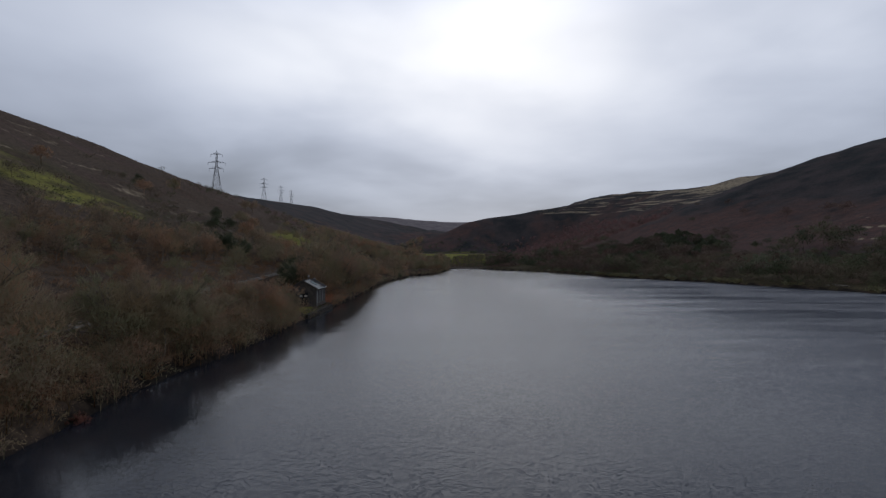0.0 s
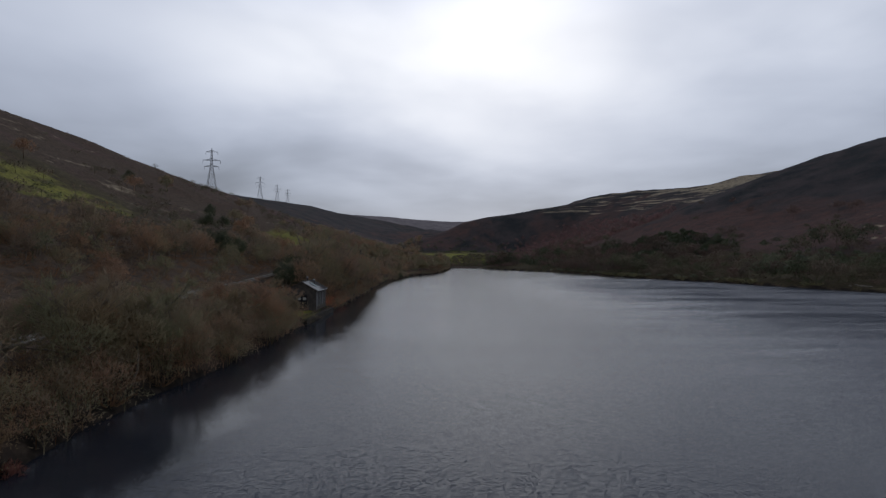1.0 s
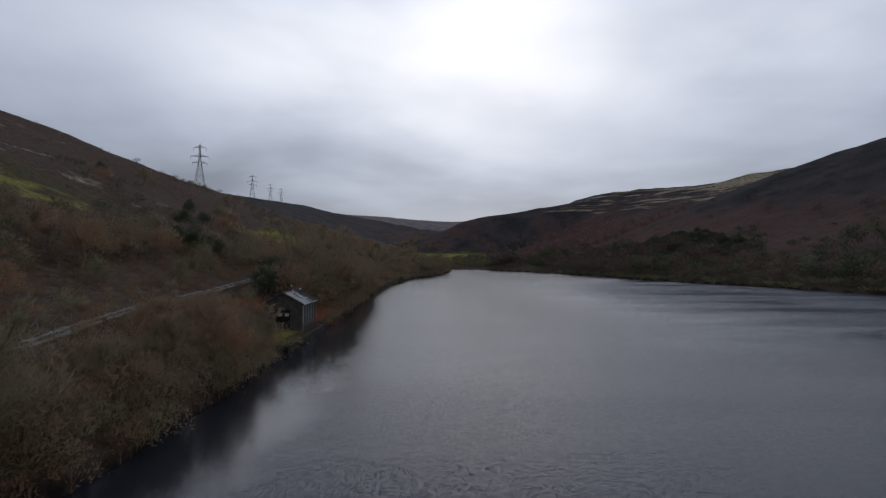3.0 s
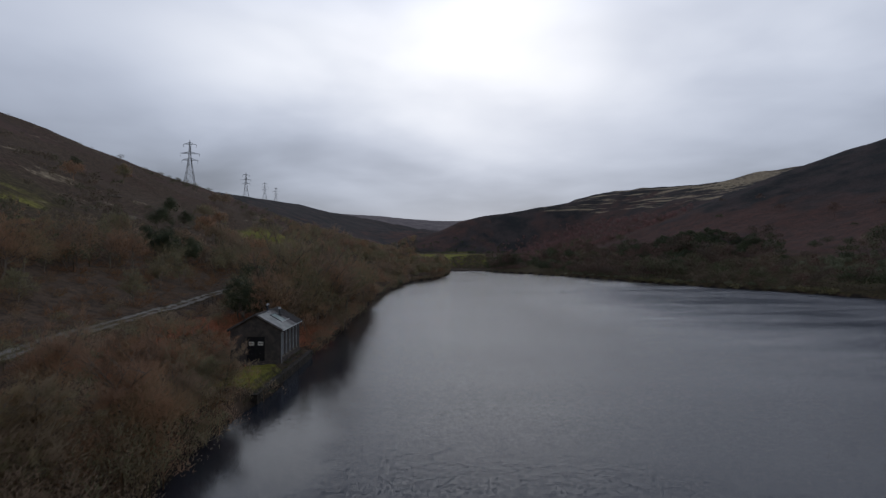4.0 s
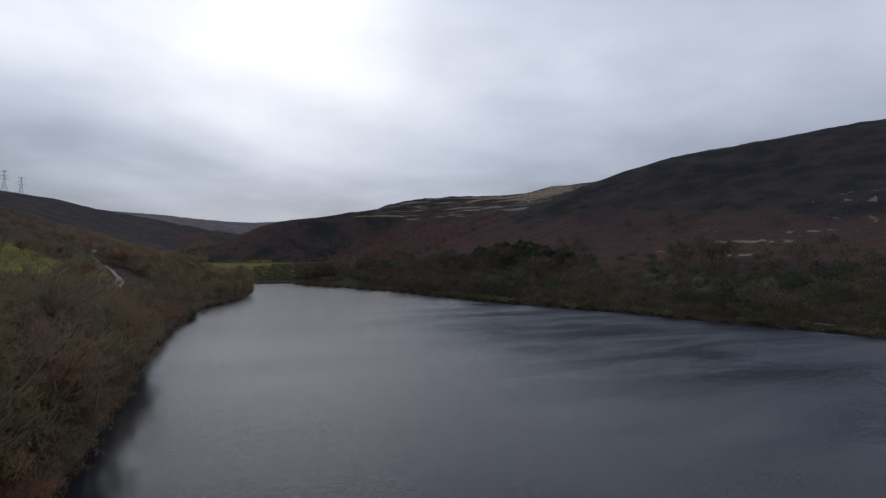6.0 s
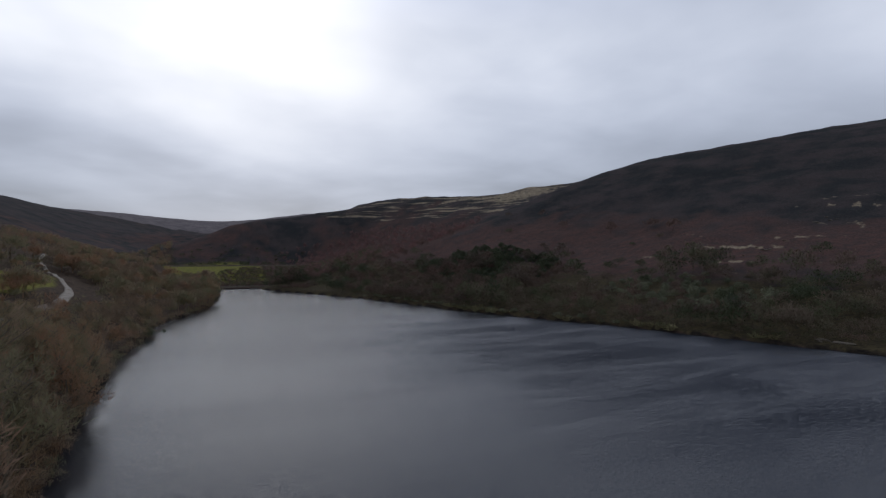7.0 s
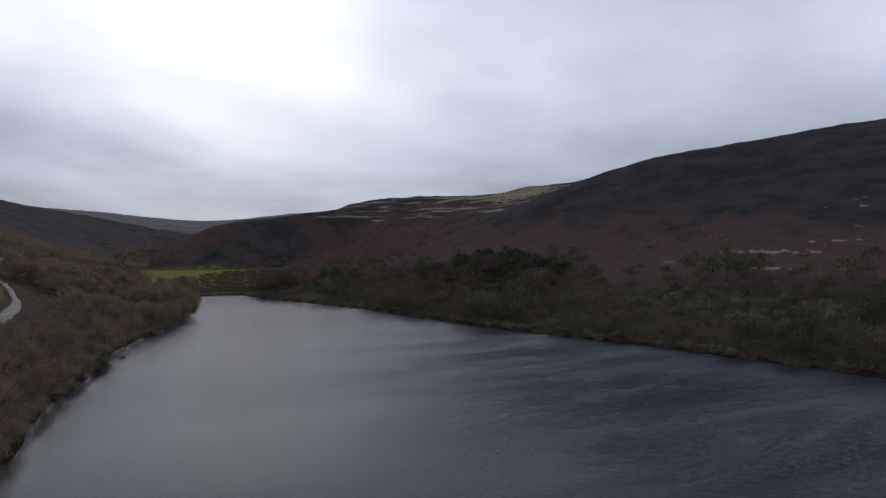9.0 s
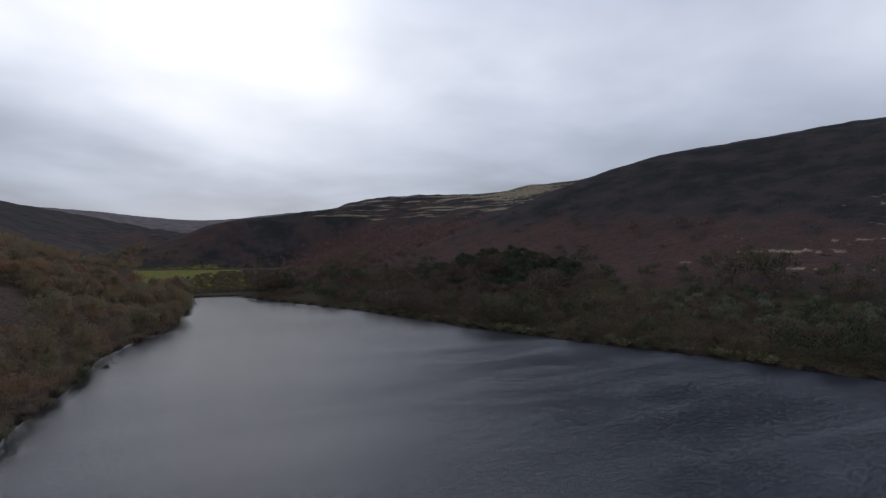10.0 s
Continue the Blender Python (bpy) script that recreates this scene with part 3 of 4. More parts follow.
    def sheet(width):
        bm, n = bmesh.new(), 12
        top = [[bm.verts.new((s, width * k / n, 0.022 * math.cos(math.pi * k))) for k in range(n + 1)] for s in (0.0, run)]
        low = [[bm.verts.new((s, width * k / n, 0.022 * math.cos(math.pi * k) - 0.03)) for k in range(n + 1)] for s in (0.0, run)]
        for k in range(n):
            bm.faces.new((top[0][k], top[1][k], top[1][k + 1], top[0][k + 1]))
            bm.faces.new((low[0][k + 1], low[1][k + 1], low[1][k], low[0][k]))
            bm.faces.new((top[1][k], low[1][k], low[1][k + 1], top[1][k + 1]))
        return bm
    width = (L + 0.3) / count
    for side in (0, 1):
        for k in range(count):
            mat = M_ROOF if k < 6 else M_MOSS
            mat = M_RUSTY if (side == 0 and k in (5, 6)) else mat
            ob = part("roof_sheet", sheet(width * 1.03), mat, hut)
            y = -0.15 + width * k
            turn = Matrix.Translation((-W / 2, y, R + 0.04 + 0.006 * (k % 2))) @ Matrix.Rotation(tilt, 4, "Y")
            if side:
                turn = Matrix.Translation((-W / 2, y + width * 1.03, R + 0.04 + 0.006 * (k % 2))) @ Matrix.Rotation(math.pi, 4, "Z") @ Matrix.Rotation(tilt, 4, "Y")
            ob.matrix_local = turn
    part("ridge_cap", bar(bmesh.new(), (-W / 2, -0.17, R + 0.06), (-W / 2, L + 0.17, R + 0.06), 0.13, 8), M_MOSS, hut)
    for y in (-0.19, L + 0.13):
        for s in (-1, 1):
            bm = bmesh.new()
            bar(bm, (-W / 2, y, R + 0.05), (-W / 2 + s * (W / 2 + 0.3), y, E + 0.05 - 0.3 * math.tan(tilt)), 0.15, 4)
            part("verge_board", bm, M_STONE if y < 0 else M_MOSS, hut)
    part("gutter", bar(bmesh.new(), (0.34, -0.1, E - 0.16), (0.34, L + 0.1, E - 0.16), 0.06, 8), M_WHITE, hut, "pale half-round gutter")
    part("downpipe", bar(bmesh.new(), (0.10, 0.25, 0.0), (0.10, 0.25, E - 0.2), 0.045, 8), M_WHITE, hut)
    # skylight, proud of the lakeside slope
    sky = new("skylight")
    sky.parent = hut
    tagged(sky, "greenish roof light with white edging")
    sky.matrix_local = Matrix.Translation((-W / 2, 0, R + 0.04)) @ Matrix.Rotation(tilt, 4, "Y")
    part("pane", boxes((0.85, 2.45, 3.3, 5.3, 0.06, 0.09)), M_SKYLIGHT, sky)
    part("frame", boxes((0.78, 0.85, 3.23, 5.37, 0.0, 0.13), (0.85, 2.45, 3.23, 3.30, 0.0, 0.13), (0.85, 2.45, 5.30, 5.37, 0.0, 0.13)), M_BOARD, sky)
    part("flashing", boxes((2.45, 2.56, 3.1, 6.6, 0.02, 0.12)), M_WHITE, sky, "white flashing strip")
    # flues
    for x, y, z, tall in ((-W / 2 + 0.15, 4.3, R, 0.75), (-W / 2 + 1.1, 6.2, R - 0.55, 0.7)):
        flue = part("flue", bar(bmesh.new(), (x, y, z - 0.1), (x, y, z + tall), 0.11, 10), M_STEEL, hut, "short metal flue")
        part("cowl", bar(bmesh.new(), (x, y, z + tall + 0.05), (x, y, z + tall + 0.28), 0.22, 10, 0.10), M_WHITE, flue)
        part("flashing", boxes((x - 0.3, x + 0.3, y - 0.35, y + 0.35, z - 0.12, z + 0.10)), M_WHITE if tall > 0.72 else M_MOSS, flue)


build_hut()

# retaining wall along the hut's lawn
bm = bmesh.new()
y = 107.0
while y < 131:
    w = 0.5 + 0.5 * lattice(np.float64(y), np.float64(2.0), 4)
    for z in (-0.8, -0.35, 0.1, 0.5):
        o = 0.04 * lattice(np.float64(y * 3), np.float64(z * 9), 9)
        o += 0.14 * (lattice(np.float64(y * 1.7), np.float64(z * 5), 19) - 0.5)
        box(bm, -26.9, -26.3 + o, y, y + w - 0.02, z, z + 0.43 - 0.25 * o)
    y += w
tagged(part("retaining_wall", bm, M_WET, None), "low dark stone wall holding the bank at the water", "retaining wall", kind="structure")


# ---- pylons ----
def build_pylon(h):
    tower = thing("pylon", Matrix(), "grey steel lattice electricity pylon with three pairs of arms", "pylon", "pylons along the ridge")
    half = lambda z: 4.2 * (1 - z / (0.62 * h)) + 1.1 if z < 0.62 * h else 1.1 - 0.5 * (z - 0.62 * h) / (0.38 * h)
    levels = [0, 0.16 * h, 0.29 * h, 0.40 * h, 0.49 * h, 0.555 * h, 0.63 * h, 0.70 * h, 0.78 * h, 0.86 * h, 0.94 * h]
    corner = lambda s, z: (s[0] * half(z), s[1] * half(z), z)
    sides = ((-1, -1), (1, -1), (1, 1), (-1, 1))
    for s in sides:
        bm = bmesh.new()
        for a, b in zip(levels, levels[1:]):
            bar(bm, corner(s, a), corner(s, b), 0.20)
        bar(bm, corner(s, levels[-1]), (0, 0, h), 0.13)
        part("leg", bm, M_STEEL, tower)
    for k in range(4):
        bm = bmesh.new()
        p, q = sides[k], sides[(k + 1) % 4]
        for a, b in zip(levels, levels[1:]):
            bar(bm, corner(p, a), corner(q, b), 0.09)
            bar(bm, corner(q, a), corner(p, b), 0.09)
            bar(bm, corner(p, b), corner(q, b), 0.09)
        part("bracing", bm, M_STEEL, tower)
    for z, reach in ((0.90 * h, 6.6), (0.70 * h, 9.8), (0.555 * h, 8.0)):
        for s in (-1, 1):
            bm = bmesh.new()
            w = half(z)
            tip = (s * reach, 0, z)
            for t in (-1, 1):
                bar(bm, (s * w, t * w, z), tip, 0.13)
                bar(bm, (s * w, t * w, z + 1.9), tip, 0.10)
                bar(bm, (s * (w + reach) / 2, t * w / 2, z), (s * w, t * w, z + 1.9), 0.07)
            arm = part("cross_arm", bm, M_STEEL, tower)
            part("insulator", bar(bmesh.new(), (tip[0], 0, z - 3.4), (tip[0], 0, z), 0.16, 6), M_STEEL, arm)
    for s in sides:
        part("footing", boxes((s[0] * 5.3 - 0.6, s[0] * 5.3 + 0.6, s[1] * 5.3 - 0.6, s[1] * 5.3 + 0.6, -2.5, 0.3)), M_ROCK, tower)
    return tower


tower = build_pylon(50.0)
places = [(-272, 658), (-388, 1188), (-476, 1610), (-497, 1796)]
for k, (x, y) in enumerate(places):
    m = pose(x, y, at(x, y), 0, 0, 12)
    if k:
        copy_thing(tower, m)
    else:
        tower.matrix_world = m


# ---- track, walls and fences ----
OFFS = (-1.1, -1.0, -0.5, 0, 0.5, 1.0, 1.1)


def ribbon(name, line, width, lift, mat, label, category, step=2.0, broad=0.0):
    """A path laid on the ground along a line of bends, with a camber and worn edges; broad widens it at the bend by the field."""
    pts = np.array(line, float)
    s = np.concatenate([[0], np.cumsum(np.hypot(*np.diff(pts, axis=0).T))])
    u = np.arange(0, s[-1], step)
    cx, cy = (sum(w * np.interp(u + o, s, pts[:, k]) for o, w in ((-6, 0.25), (0, 0.5), (6, 0.25))) for k in (0, 1))
    tx, ty = np.gradient(cx), np.gradient(cy)
    ln = np.hypot(tx, ty)
    nx, ny = -ty / ln, tx / ln
    verts = []
    for k, o in enumerate(OFFS):
        wide = (width + broad * spot(cx, cy, -57, 352, 14, 34)) / 2 * (1 + 0.25 * (fbm(u, 0 * u + k, 5, 77, 3) - 0.5)) * o
        x, y = cx + nx * wide, cy + ny * wide
        verts.append(np.stack([x, y, height(x, y) + (lift if abs(o) < 1.05 else -0.5)], -1))
    m = len(u)
    verts = np.stack(verts, 1).reshape(-1, 3)
    f = [(r * 7 + c, r * 7 + c + 1, r * 7 + c + 8, r * 7 + c + 7) for r in range(m - 1) for c in range(6)]
    me = plain_mesh(name, verts, f, mat)
    me.attributes.new("across", "FLOAT", "POINT").data.foreach_set("value", np.tile(np.array(OFFS, np.float32), m))
    return tagged(new(name, me), label, category, kind="structure")


TRACK = ((-38, -40), (-41, 40), (-45, 85), (-48, 115), (-50, 137), (-53, 165), (-57, 205), (-60, 250), (-58, 310), (-55, 350), (-56, 372), (-60, 395), (-68, 420), (-78, 448), (-92, 500), (-100, 560))
ribbon("track", TRACK, 1.9, 0.18, M_LANE, "pale gravel track along the wooded slope", "track", broad=1.9)
ribbon("embankment_path", ((-40, 687), (0, 687), (60, 687), (100, 687)), 4.0, 0.25, M_TRACK, "pale path on the embankment's crest", "path", 4.0)


def dry_wall(name, line, h, label):
    bm = bmesh.new()
    for (x0, y0), (x1, y1) in zip(line, line[1:]):
        n = max(1, int(math.hypot(x1 - x0, y1 - y0) / 1.5))
        for k in range(n):
            x, y = x0 + (x1 - x0) * (k + 0.5) / n, y0 + (y1 - y0) * (k + 0.5) / n
            a = math.atan2(y1 - y0, x1 - x0)
            z = at(x, y)
            hh = h * (0.85 + 0.3 * random.random())
            before = len(bm.verts)
            box(bm, -0.74, 0.74, -0.3, 0.3, -0.6, hh)
            bm.verts.ensure_lookup_table()
            for v in bm.verts[before:]:
                if v.co.z > 0:
                    v.co.y *= 0.7
                v.co = Matrix.Translation((x, y, z)) @ Matrix.Rotation(a, 4, "Z") @ v.co
    return tagged(part(name, bm, M_ROCK, None), label, "stone wall", kind="structure")


dry_wall("far_wall", ((6, 569), (25, 570), (46, 566)), 1.3, "low stone wall at the head of the reservoir")
dry_wall("crest_wall", ((-36, 684.4), (20, 684.4), (92, 684.4)), 1.0, "pale parapet wall on the embankment")

fence = thing("fence", Matrix(), "weathered post and rail fence beside the track", "fence")
fx, fy = [np.interp(np.arange(150, 216, 2.6), [p[1] for p in TRACK], [p[0] for p in TRACK]) + 2.6, np.arange(150, 216, 2.6)]
heads = [Vector((a, b, at(a, b))) for a, b in zip(fx, fy)]
for p in heads:
    part("post", bar(bmesh.new(), p - Vector((0, 0, 0.4)), p + Vector((0, 0, 1.25)), 0.09, 5, 0.08), M_WOOD, fence)
for a, b in zip(heads, heads[1:]):
    for z in (0.55, 1.05):
        part("rail", bar(bmesh.new(), a + Vector((0.09, 0, z)), b + Vector((0.09, 0, z)), 0.05, 4), M_WOOD, fence)


# ---- rocks ----
def rock_mesh(seed):
    rnd = random.Random(seed)
    bm = bmesh.new()
    bmesh.ops.create_icosphere(bm, subdivisions=2, radius=1)
    for v in bm.verts:
        c = v.co.copy()
        v.co *= 0.75 + 0.5 * noise.noise(c * 1.4 + Vector((seed, 0, 0)))
        v.co.z = max(v.co.z, -0.45) if v.co.z < 0 else min(v.co.z, 0.55 + 0.1 * rnd.random())
    me = bpy.data.meshes.new("rock")
    bm.to_mesh(me)
    bm.free()
    me.materials.append(M_ROCK)
    return me


rocks = [rock_mesh(k) for k in range(5)]
rnd = random.Random(5)
for cx, cy, sx, sy, count, size in ((236, 322, 4, 7, 5, 1.3), (260, 298, 14, 16, 12, 0.8), (328, 308, 22, 10, 6, 0.8), (-118, 255, 14, 26, 12, 1.2), (-100, 205, 10, 20, 7, 1.0), (146, 205, 2, 6, 6, 1.0), (-27.2, 262, 0.8, 5, 4, 0.8)):
    for k in range(count):
        x, y = rnd.gauss(cx, sx * 0.6), rnd.gauss(cy, sy * 0.6)
        r = size * rnd.uniform(0.5, 1.5)
        ob = new("rock", rnd.choice(rocks))
        ob.matrix_world = pose(x, y, at(x, y) + 0.10 * r, 0, 0, rnd.gauss(80, 14)) @ Matrix.Diagonal((r * rnd.uniform(1.6, 3.2), r * rnd.uniform(0.6, 1.0), r * 0.5, 1))
        tagged(ob, "pale gritstone boulder lying in the bracken", "rock", "boulders on the slopes")


# ---- plants ----
def unit(v):
    return v / (np.linalg.norm(v, axis=1)[:, None] + 1e-9)


def slivers(rnd, p, way, out, length, width):
    """Slender triangles from the points p along way, lying across the direction out."""
    n = len(p)
    way = unit(way)
    side = unit(np.cross(way, out + rnd.normal(0, 0.25, (n, 3))))
    ln, wd = length * rnd.uniform(0.5, 1.3, (n, 1)), width * rnd.uniform(0.6, 1.4, (n, 1))
    return np.stack([p - side * wd, p + side * wd, p + way * ln], 1).reshape(-1, 3), np.arange(3 * n).reshape(-1, 3)


def sticks(rnd, p, d, n, length, width, spread):
    """Twigs from the points p, leaning from the directions d."""
    k = rnd.integers(0, len(p), n)
    base = p[k] + rnd.normal(0, 0.12, (n, 3))
    way = d[k] + rnd.normal(0, spread, (n, 3))
    out = unit(base * (1, 1, 0)) * 0.6 + np.array((0, 0, 0.8))
    return slivers(rnd, base, way, out, length, width)


def lumps_of(rnd, tall, wide, low, count):
    """Centres and radii of the clumps that make up a rounded, uneven crown."""
    u = unit(rnd.normal(0, 1, (count, 3)))
    u[:, 2] = np.abs(u[:, 2]) * 1.25 - 0.35
    c = np.array((0, 0, tall * 0.50)) + u * rnd.uniform(0.4, 0.85, (count, 1)) * (wide, wide, tall * 0.45)
    r = wide * rnd.uniform(0.26, 0.48, count)
    c[:, 2] = np.maximum(c[:, 2], low * tall + 0.6 * r)
    return c, r


def limb_tree(seed, tall, wide, limbs, lean=0.15):
    """Trunk and limbs as tapered tubes; gives their mesh and the points where the twigs grow."""
    rnd = np.random.default_rng(seed)
    verts, faces, tips, ways = [], [], [], []

    def tube(pts, r0, r1, sides):
        start = sum(len(v) for v in verts)
        n = len(pts)
        for k, p in enumerate(pts):
            d = pts[min(k + 1, n - 1)] - pts[max(k - 1, 0)]
            d = d / (np.linalg.norm(d) + 1e-9)
            a = np.cross(d, (0.31, 0.87, 0.2)); a /= np.linalg.norm(a)
            b = np.cross(d, a)
            r = r0 + (r1 - r0) * k / (n - 1)
            ang = np.arange(sides) * 2 * np.pi / sides
            verts.append(p + r * (np.cos(ang)[:, None] * a + np.sin(ang)[:, None] * b))
        for k in range(n - 1):
            for s in range(sides):
                i, j = start + k * sides + s, start + k * sides + (s + 1) % sides
                faces.append((i, j, j + sides)); faces.append((i, j + sides, i + sides))

    def grow(p, d, length, r, level):
        n = (5, 4, 2)[level]
        pts = [np.array(p)]
        for k in range(n - 1):
            d = d + rnd.normal(0, 0.16, 3) + np.array((0, 0, 0.06))
            d /= np.linalg.norm(d)
            pts.append(pts[-1] + d * length / (n - 1))
        tube(pts, r, r * 0.35, (6, 4, 3)[level])
        if level:
            for q in pts[1:]:
                tips.append(q); ways.append(d.copy())
        if level < 2:
            for k in range((limbs, 5)[level]):
                s = rnd.uniform(0.3, 1.0) * (n - 1)
                i = min(int(s), n - 2)
                q = pts[i] + (pts[i + 1] - pts[i]) * (s - i)
                ang = rnd.uniform(0, 6.28)
                out = np.array((math.cos(ang), math.sin(ang), rnd.uniform(0.1, 0.9)))
                out = d * 0.35 + out / np.linalg.norm(out)
                grow(q, out / np.linalg.norm(out), (wide * rnd.uniform(0.6, 1.1), length * 0.55)[level], r * (0.45, 0.5)[level], level + 1)

    grow(np.array((0, 0, -0.3)), np.array((rnd.normal(0, lean), rnd.normal(0, lean), 1.0)), tall * 0.8, 0.020 * tall, 0)
    return np.concatenate(verts), np.array(faces), np.array(tips), np.array(ways)


def bare_tree(seed, tall, wide, twigs, width, limbs=11):
    tv, tf, p, d = limb_tree(seed, tall, wide, limbs)
    rnd = np.random.default_rng(seed + 99)
    cv, cf = sticks(rnd, p, d + np.array((0, 0, 0.25)), twigs, 0.10 * tall, width, 0.75)
    return (tv, tf), (cv, cf)


def bush(seed, tall, wide, twigs, width, length):
    """Many stems from the ground, an uneven mound."""
    rnd = np.random.default_rng(seed)
    n = 40
    ang, rad = rnd.uniform(0, 6.28, n), wide * np.sqrt(rnd.uniform(0, 1, n))
    lump = 0.7 + 0.5 * np.sin(ang * 2 + seed) * rnd.uniform(0, 1, n)
    top = tall * lump * np.sqrt(np.clip(1 - (rad / wide / 1.1) ** 2, 0.05, 1)) * rnd.uniform(0.45, 1.0, n)
    p = np.stack([rad * np.cos(ang), rad * np.sin(ang), top], 1)
    d = np.stack([np.cos(ang) * rad / wide, np.sin(ang) * rad / wide, np.full(n, 0.9)], 1)
    root = np.stack([0.3 * p[:, 0], 0.3 * p[:, 1], np.full(n, -0.3)], 1)
    s = np.cross(p - root, rnd.normal(0, 1, (n, 3))); s /= np.linalg.norm(s, axis=1)[:, None]
    sv = np.stack([root - s * 0.04, root + s * 0.04, p], 1).reshape(-1, 3)
    cv, cf = sticks(rnd, p * rnd.uniform(0.75, 1.0, (n, 1)), d, twigs, length, width, 0.7)
    return (sv, np.arange(3 * n).reshape(-1, 3)), (cv, cf)


def leaf_tree(seed, tall, wide, leaves, size, cone=False):
    """An evergreen: a trunk with limbs and clumps of leaves with gaps between."""
    tv, tf, _, _ = limb_tree(seed, tall * 0.9, wide * 0.8, 6, 0.05)
    rnd = np.random.default_rng(seed + 7)
    c, r = lumps_of(rnd, tall, wide, 0.04, 24)
    k = rnd.integers(0, 24, leaves)
    d = unit(rnd.normal(0, 1, (leaves, 3)))
    p = c[k] + d * (r[k] * rnd.uniform(0.5, 1.0, leaves))[:, None]
    out = unit(d * 0.7 + unit(p - np.array((0, 0, 0.3 * tall))) * 0.6 + np.array((0, 0, 0.5)) + rnd.normal(0, 0.35, (leaves, 3)))
    u = unit(np.cross(out, rnd.normal(0, 1, (leaves, 3))))
    v = np.cross(out, u)
    s = size * rnd.uniform(0.6, 1.4, (leaves, 1))
    cv = np.stack([p - u * s, p + v * s * 1.1, p + u * s], 1).reshape(-1, 3)
    return (tv, tf), (cv, np.arange(3 * leaves).reshape(-1, 3))


def crown_normals(v, seed=1):
    """Twigs shade with the roundness of the crown that they belong to."""
    rnd = np.random.default_rng(seed)
    mid = np.array((v[:, 0].mean(), v[:, 1].mean(), 0.3 * v[:, 2].max()))
    n = unit(v - mid) + np.array((0, 0, 0.30)) + np.repeat(rnd.normal(0, 0.22, (len(v) // 3 + 1, 3)), 3, 0)[:len(v)]
    return unit(n)


def outward(v, f, n):
    """The faces, turned so that they look the same way as their normals."""
    a, b, c = v[f[:, 0]], v[f[:, 1]], v[f[:, 2]]
    back = (np.cross(b - a, c - a) * n[f[:, 0]]).sum(1) < 0
    return np.where(back[:, None], f[:, [0, 2, 1]], f)


def set_normals(me, n):
    me.polygons.foreach_set("use_smooth", np.ones(len(me.polygons), bool))
    me.attributes.new("custom_normal", "FLOAT_VECTOR", "POINT").data.foreach_set("vector", n.astype(np.float32).ravel())


def grown(name, shape, wood, crown, label, category, group):
    """A thing of trunk and crown, from their two meshes."""
    ob = thing(name, Matrix(), label, category, group)
    for key, (v, f), mat in (("trunk", shape[0], wood), ("crown", shape[1], crown)):
        ways = crown_normals(v)
        me = plain_mesh(key, v, outward(v, f, ways) if key == "crown" else f, mat)
        me.attributes.new("lone", "FLOAT", "POINT").data.foreach_set("value", np.ones(len(v), np.float32))
        if key == "crown":
            set_normals(me, ways)
        child = new(key, me)
        child.parent = ob
    return ob


def joined(name, shapes, spots, mat, label, category):
    """Plants past counting, as one mesh: spots are (x, y, size, turn, which)."""
    verts, faces, tones, start, way = [], [], [], 0, []
    soft_ways = [[crown_normals(v, k) for v, f in shape] for k, shape in enumerate(shapes)]
    shapes = [[(v, outward(v, f, m)) for (v, f), m in zip(shape, ways)] for shape, ways in zip(shapes, soft_ways)]
    own = np.random.default_rng(len(spots))
    zs = height(np.array([s[0] for s in spots]), np.array([s[1] for s in spots]))
    for (x, y, size, turn, which), z in zip(spots, zs):
        tone = own.uniform(0, 1)
        for (v, f), m in zip(shapes[which], soft_ways[which]):
            c, s = math.cos(turn), math.sin(turn)
            way.append(np.stack([m[:, 0] * c - m[:, 1] * s, m[:, 0] * s + m[:, 1] * c, m[:, 2]], 1))
            c, s = c * size, s * size
            w = np.stack([v[:, 0] * c - v[:, 1] * s + x, v[:, 0] * s + v[:, 1] * c + y, v[:, 2] * size + z], 1)
            verts.append(w)
            faces.append(f + start)
            tones.append(np.full(len(w), tone, np.float32))
            start += len(w)
    me = plain_mesh(name, np.concatenate(verts), np.concatenate(faces), mat)
    set_normals(me, np.concatenate(way))
    me.attributes.new("tone", "FLOAT", "POINT").data.foreach_set("value", np.concatenate(tones))
    return tagged(new(name, me), label, category, kind="stuff")


def scatter(seed, x0, x1, y0, y1, gap, keep, low=0.5):
    """Uneven places in a rectangle, one in about gap x gap metres, where keep(x, y) is over a random number."""
    rnd = np.random.default_rng(seed)
    gx, gy = np.meshgrid(np.arange(x0, x1, gap), np.arange(y0, y1, gap))
    x, y = gx.ravel() + rnd.uniform(0, gap, gx.size), gy.ravel() + rnd.uniform(0, gap, gx.size)
    ok = (rnd.uniform(0, 1, x.size) < keep(x, y)) & (height(x, y) > low)
    return x[ok], y[ok], rnd


def free_left(x, y):
    """1 where trees may stand on the hut's side of the water."""
    off = x - np.interp(y, [p[1] for p in TRACK], [p[0] for p in TRACK])
    track = np.abs(off) > 2.8
    field = (spot(x, y, -95, 358, 22, 36) < 0.42) & (spot(x, y, -72, 384, 10, 30) < 0.42)
    stance = ~(((x > -38.5) & (y > 101) & (y < 132)) | ((x > -36) & (y > 131) & (y < 158)))
    open_slope = ((off > -14) & (off < 13) & (y > 96) & (y < 205)) | ((off > -8) & (off < 15) & (y > 318) & (y < 425))
    by_track = (np.abs(off) < 9) & (y > 325) & (y < 425)
    open_side = by_track | (off > 0) & (off < 9) & (y > 100) & (y < 178)
    return (track & field & stance).astype(float) * np.where(open_side, 0.08, np.where(open_slope, 0.24, 1))


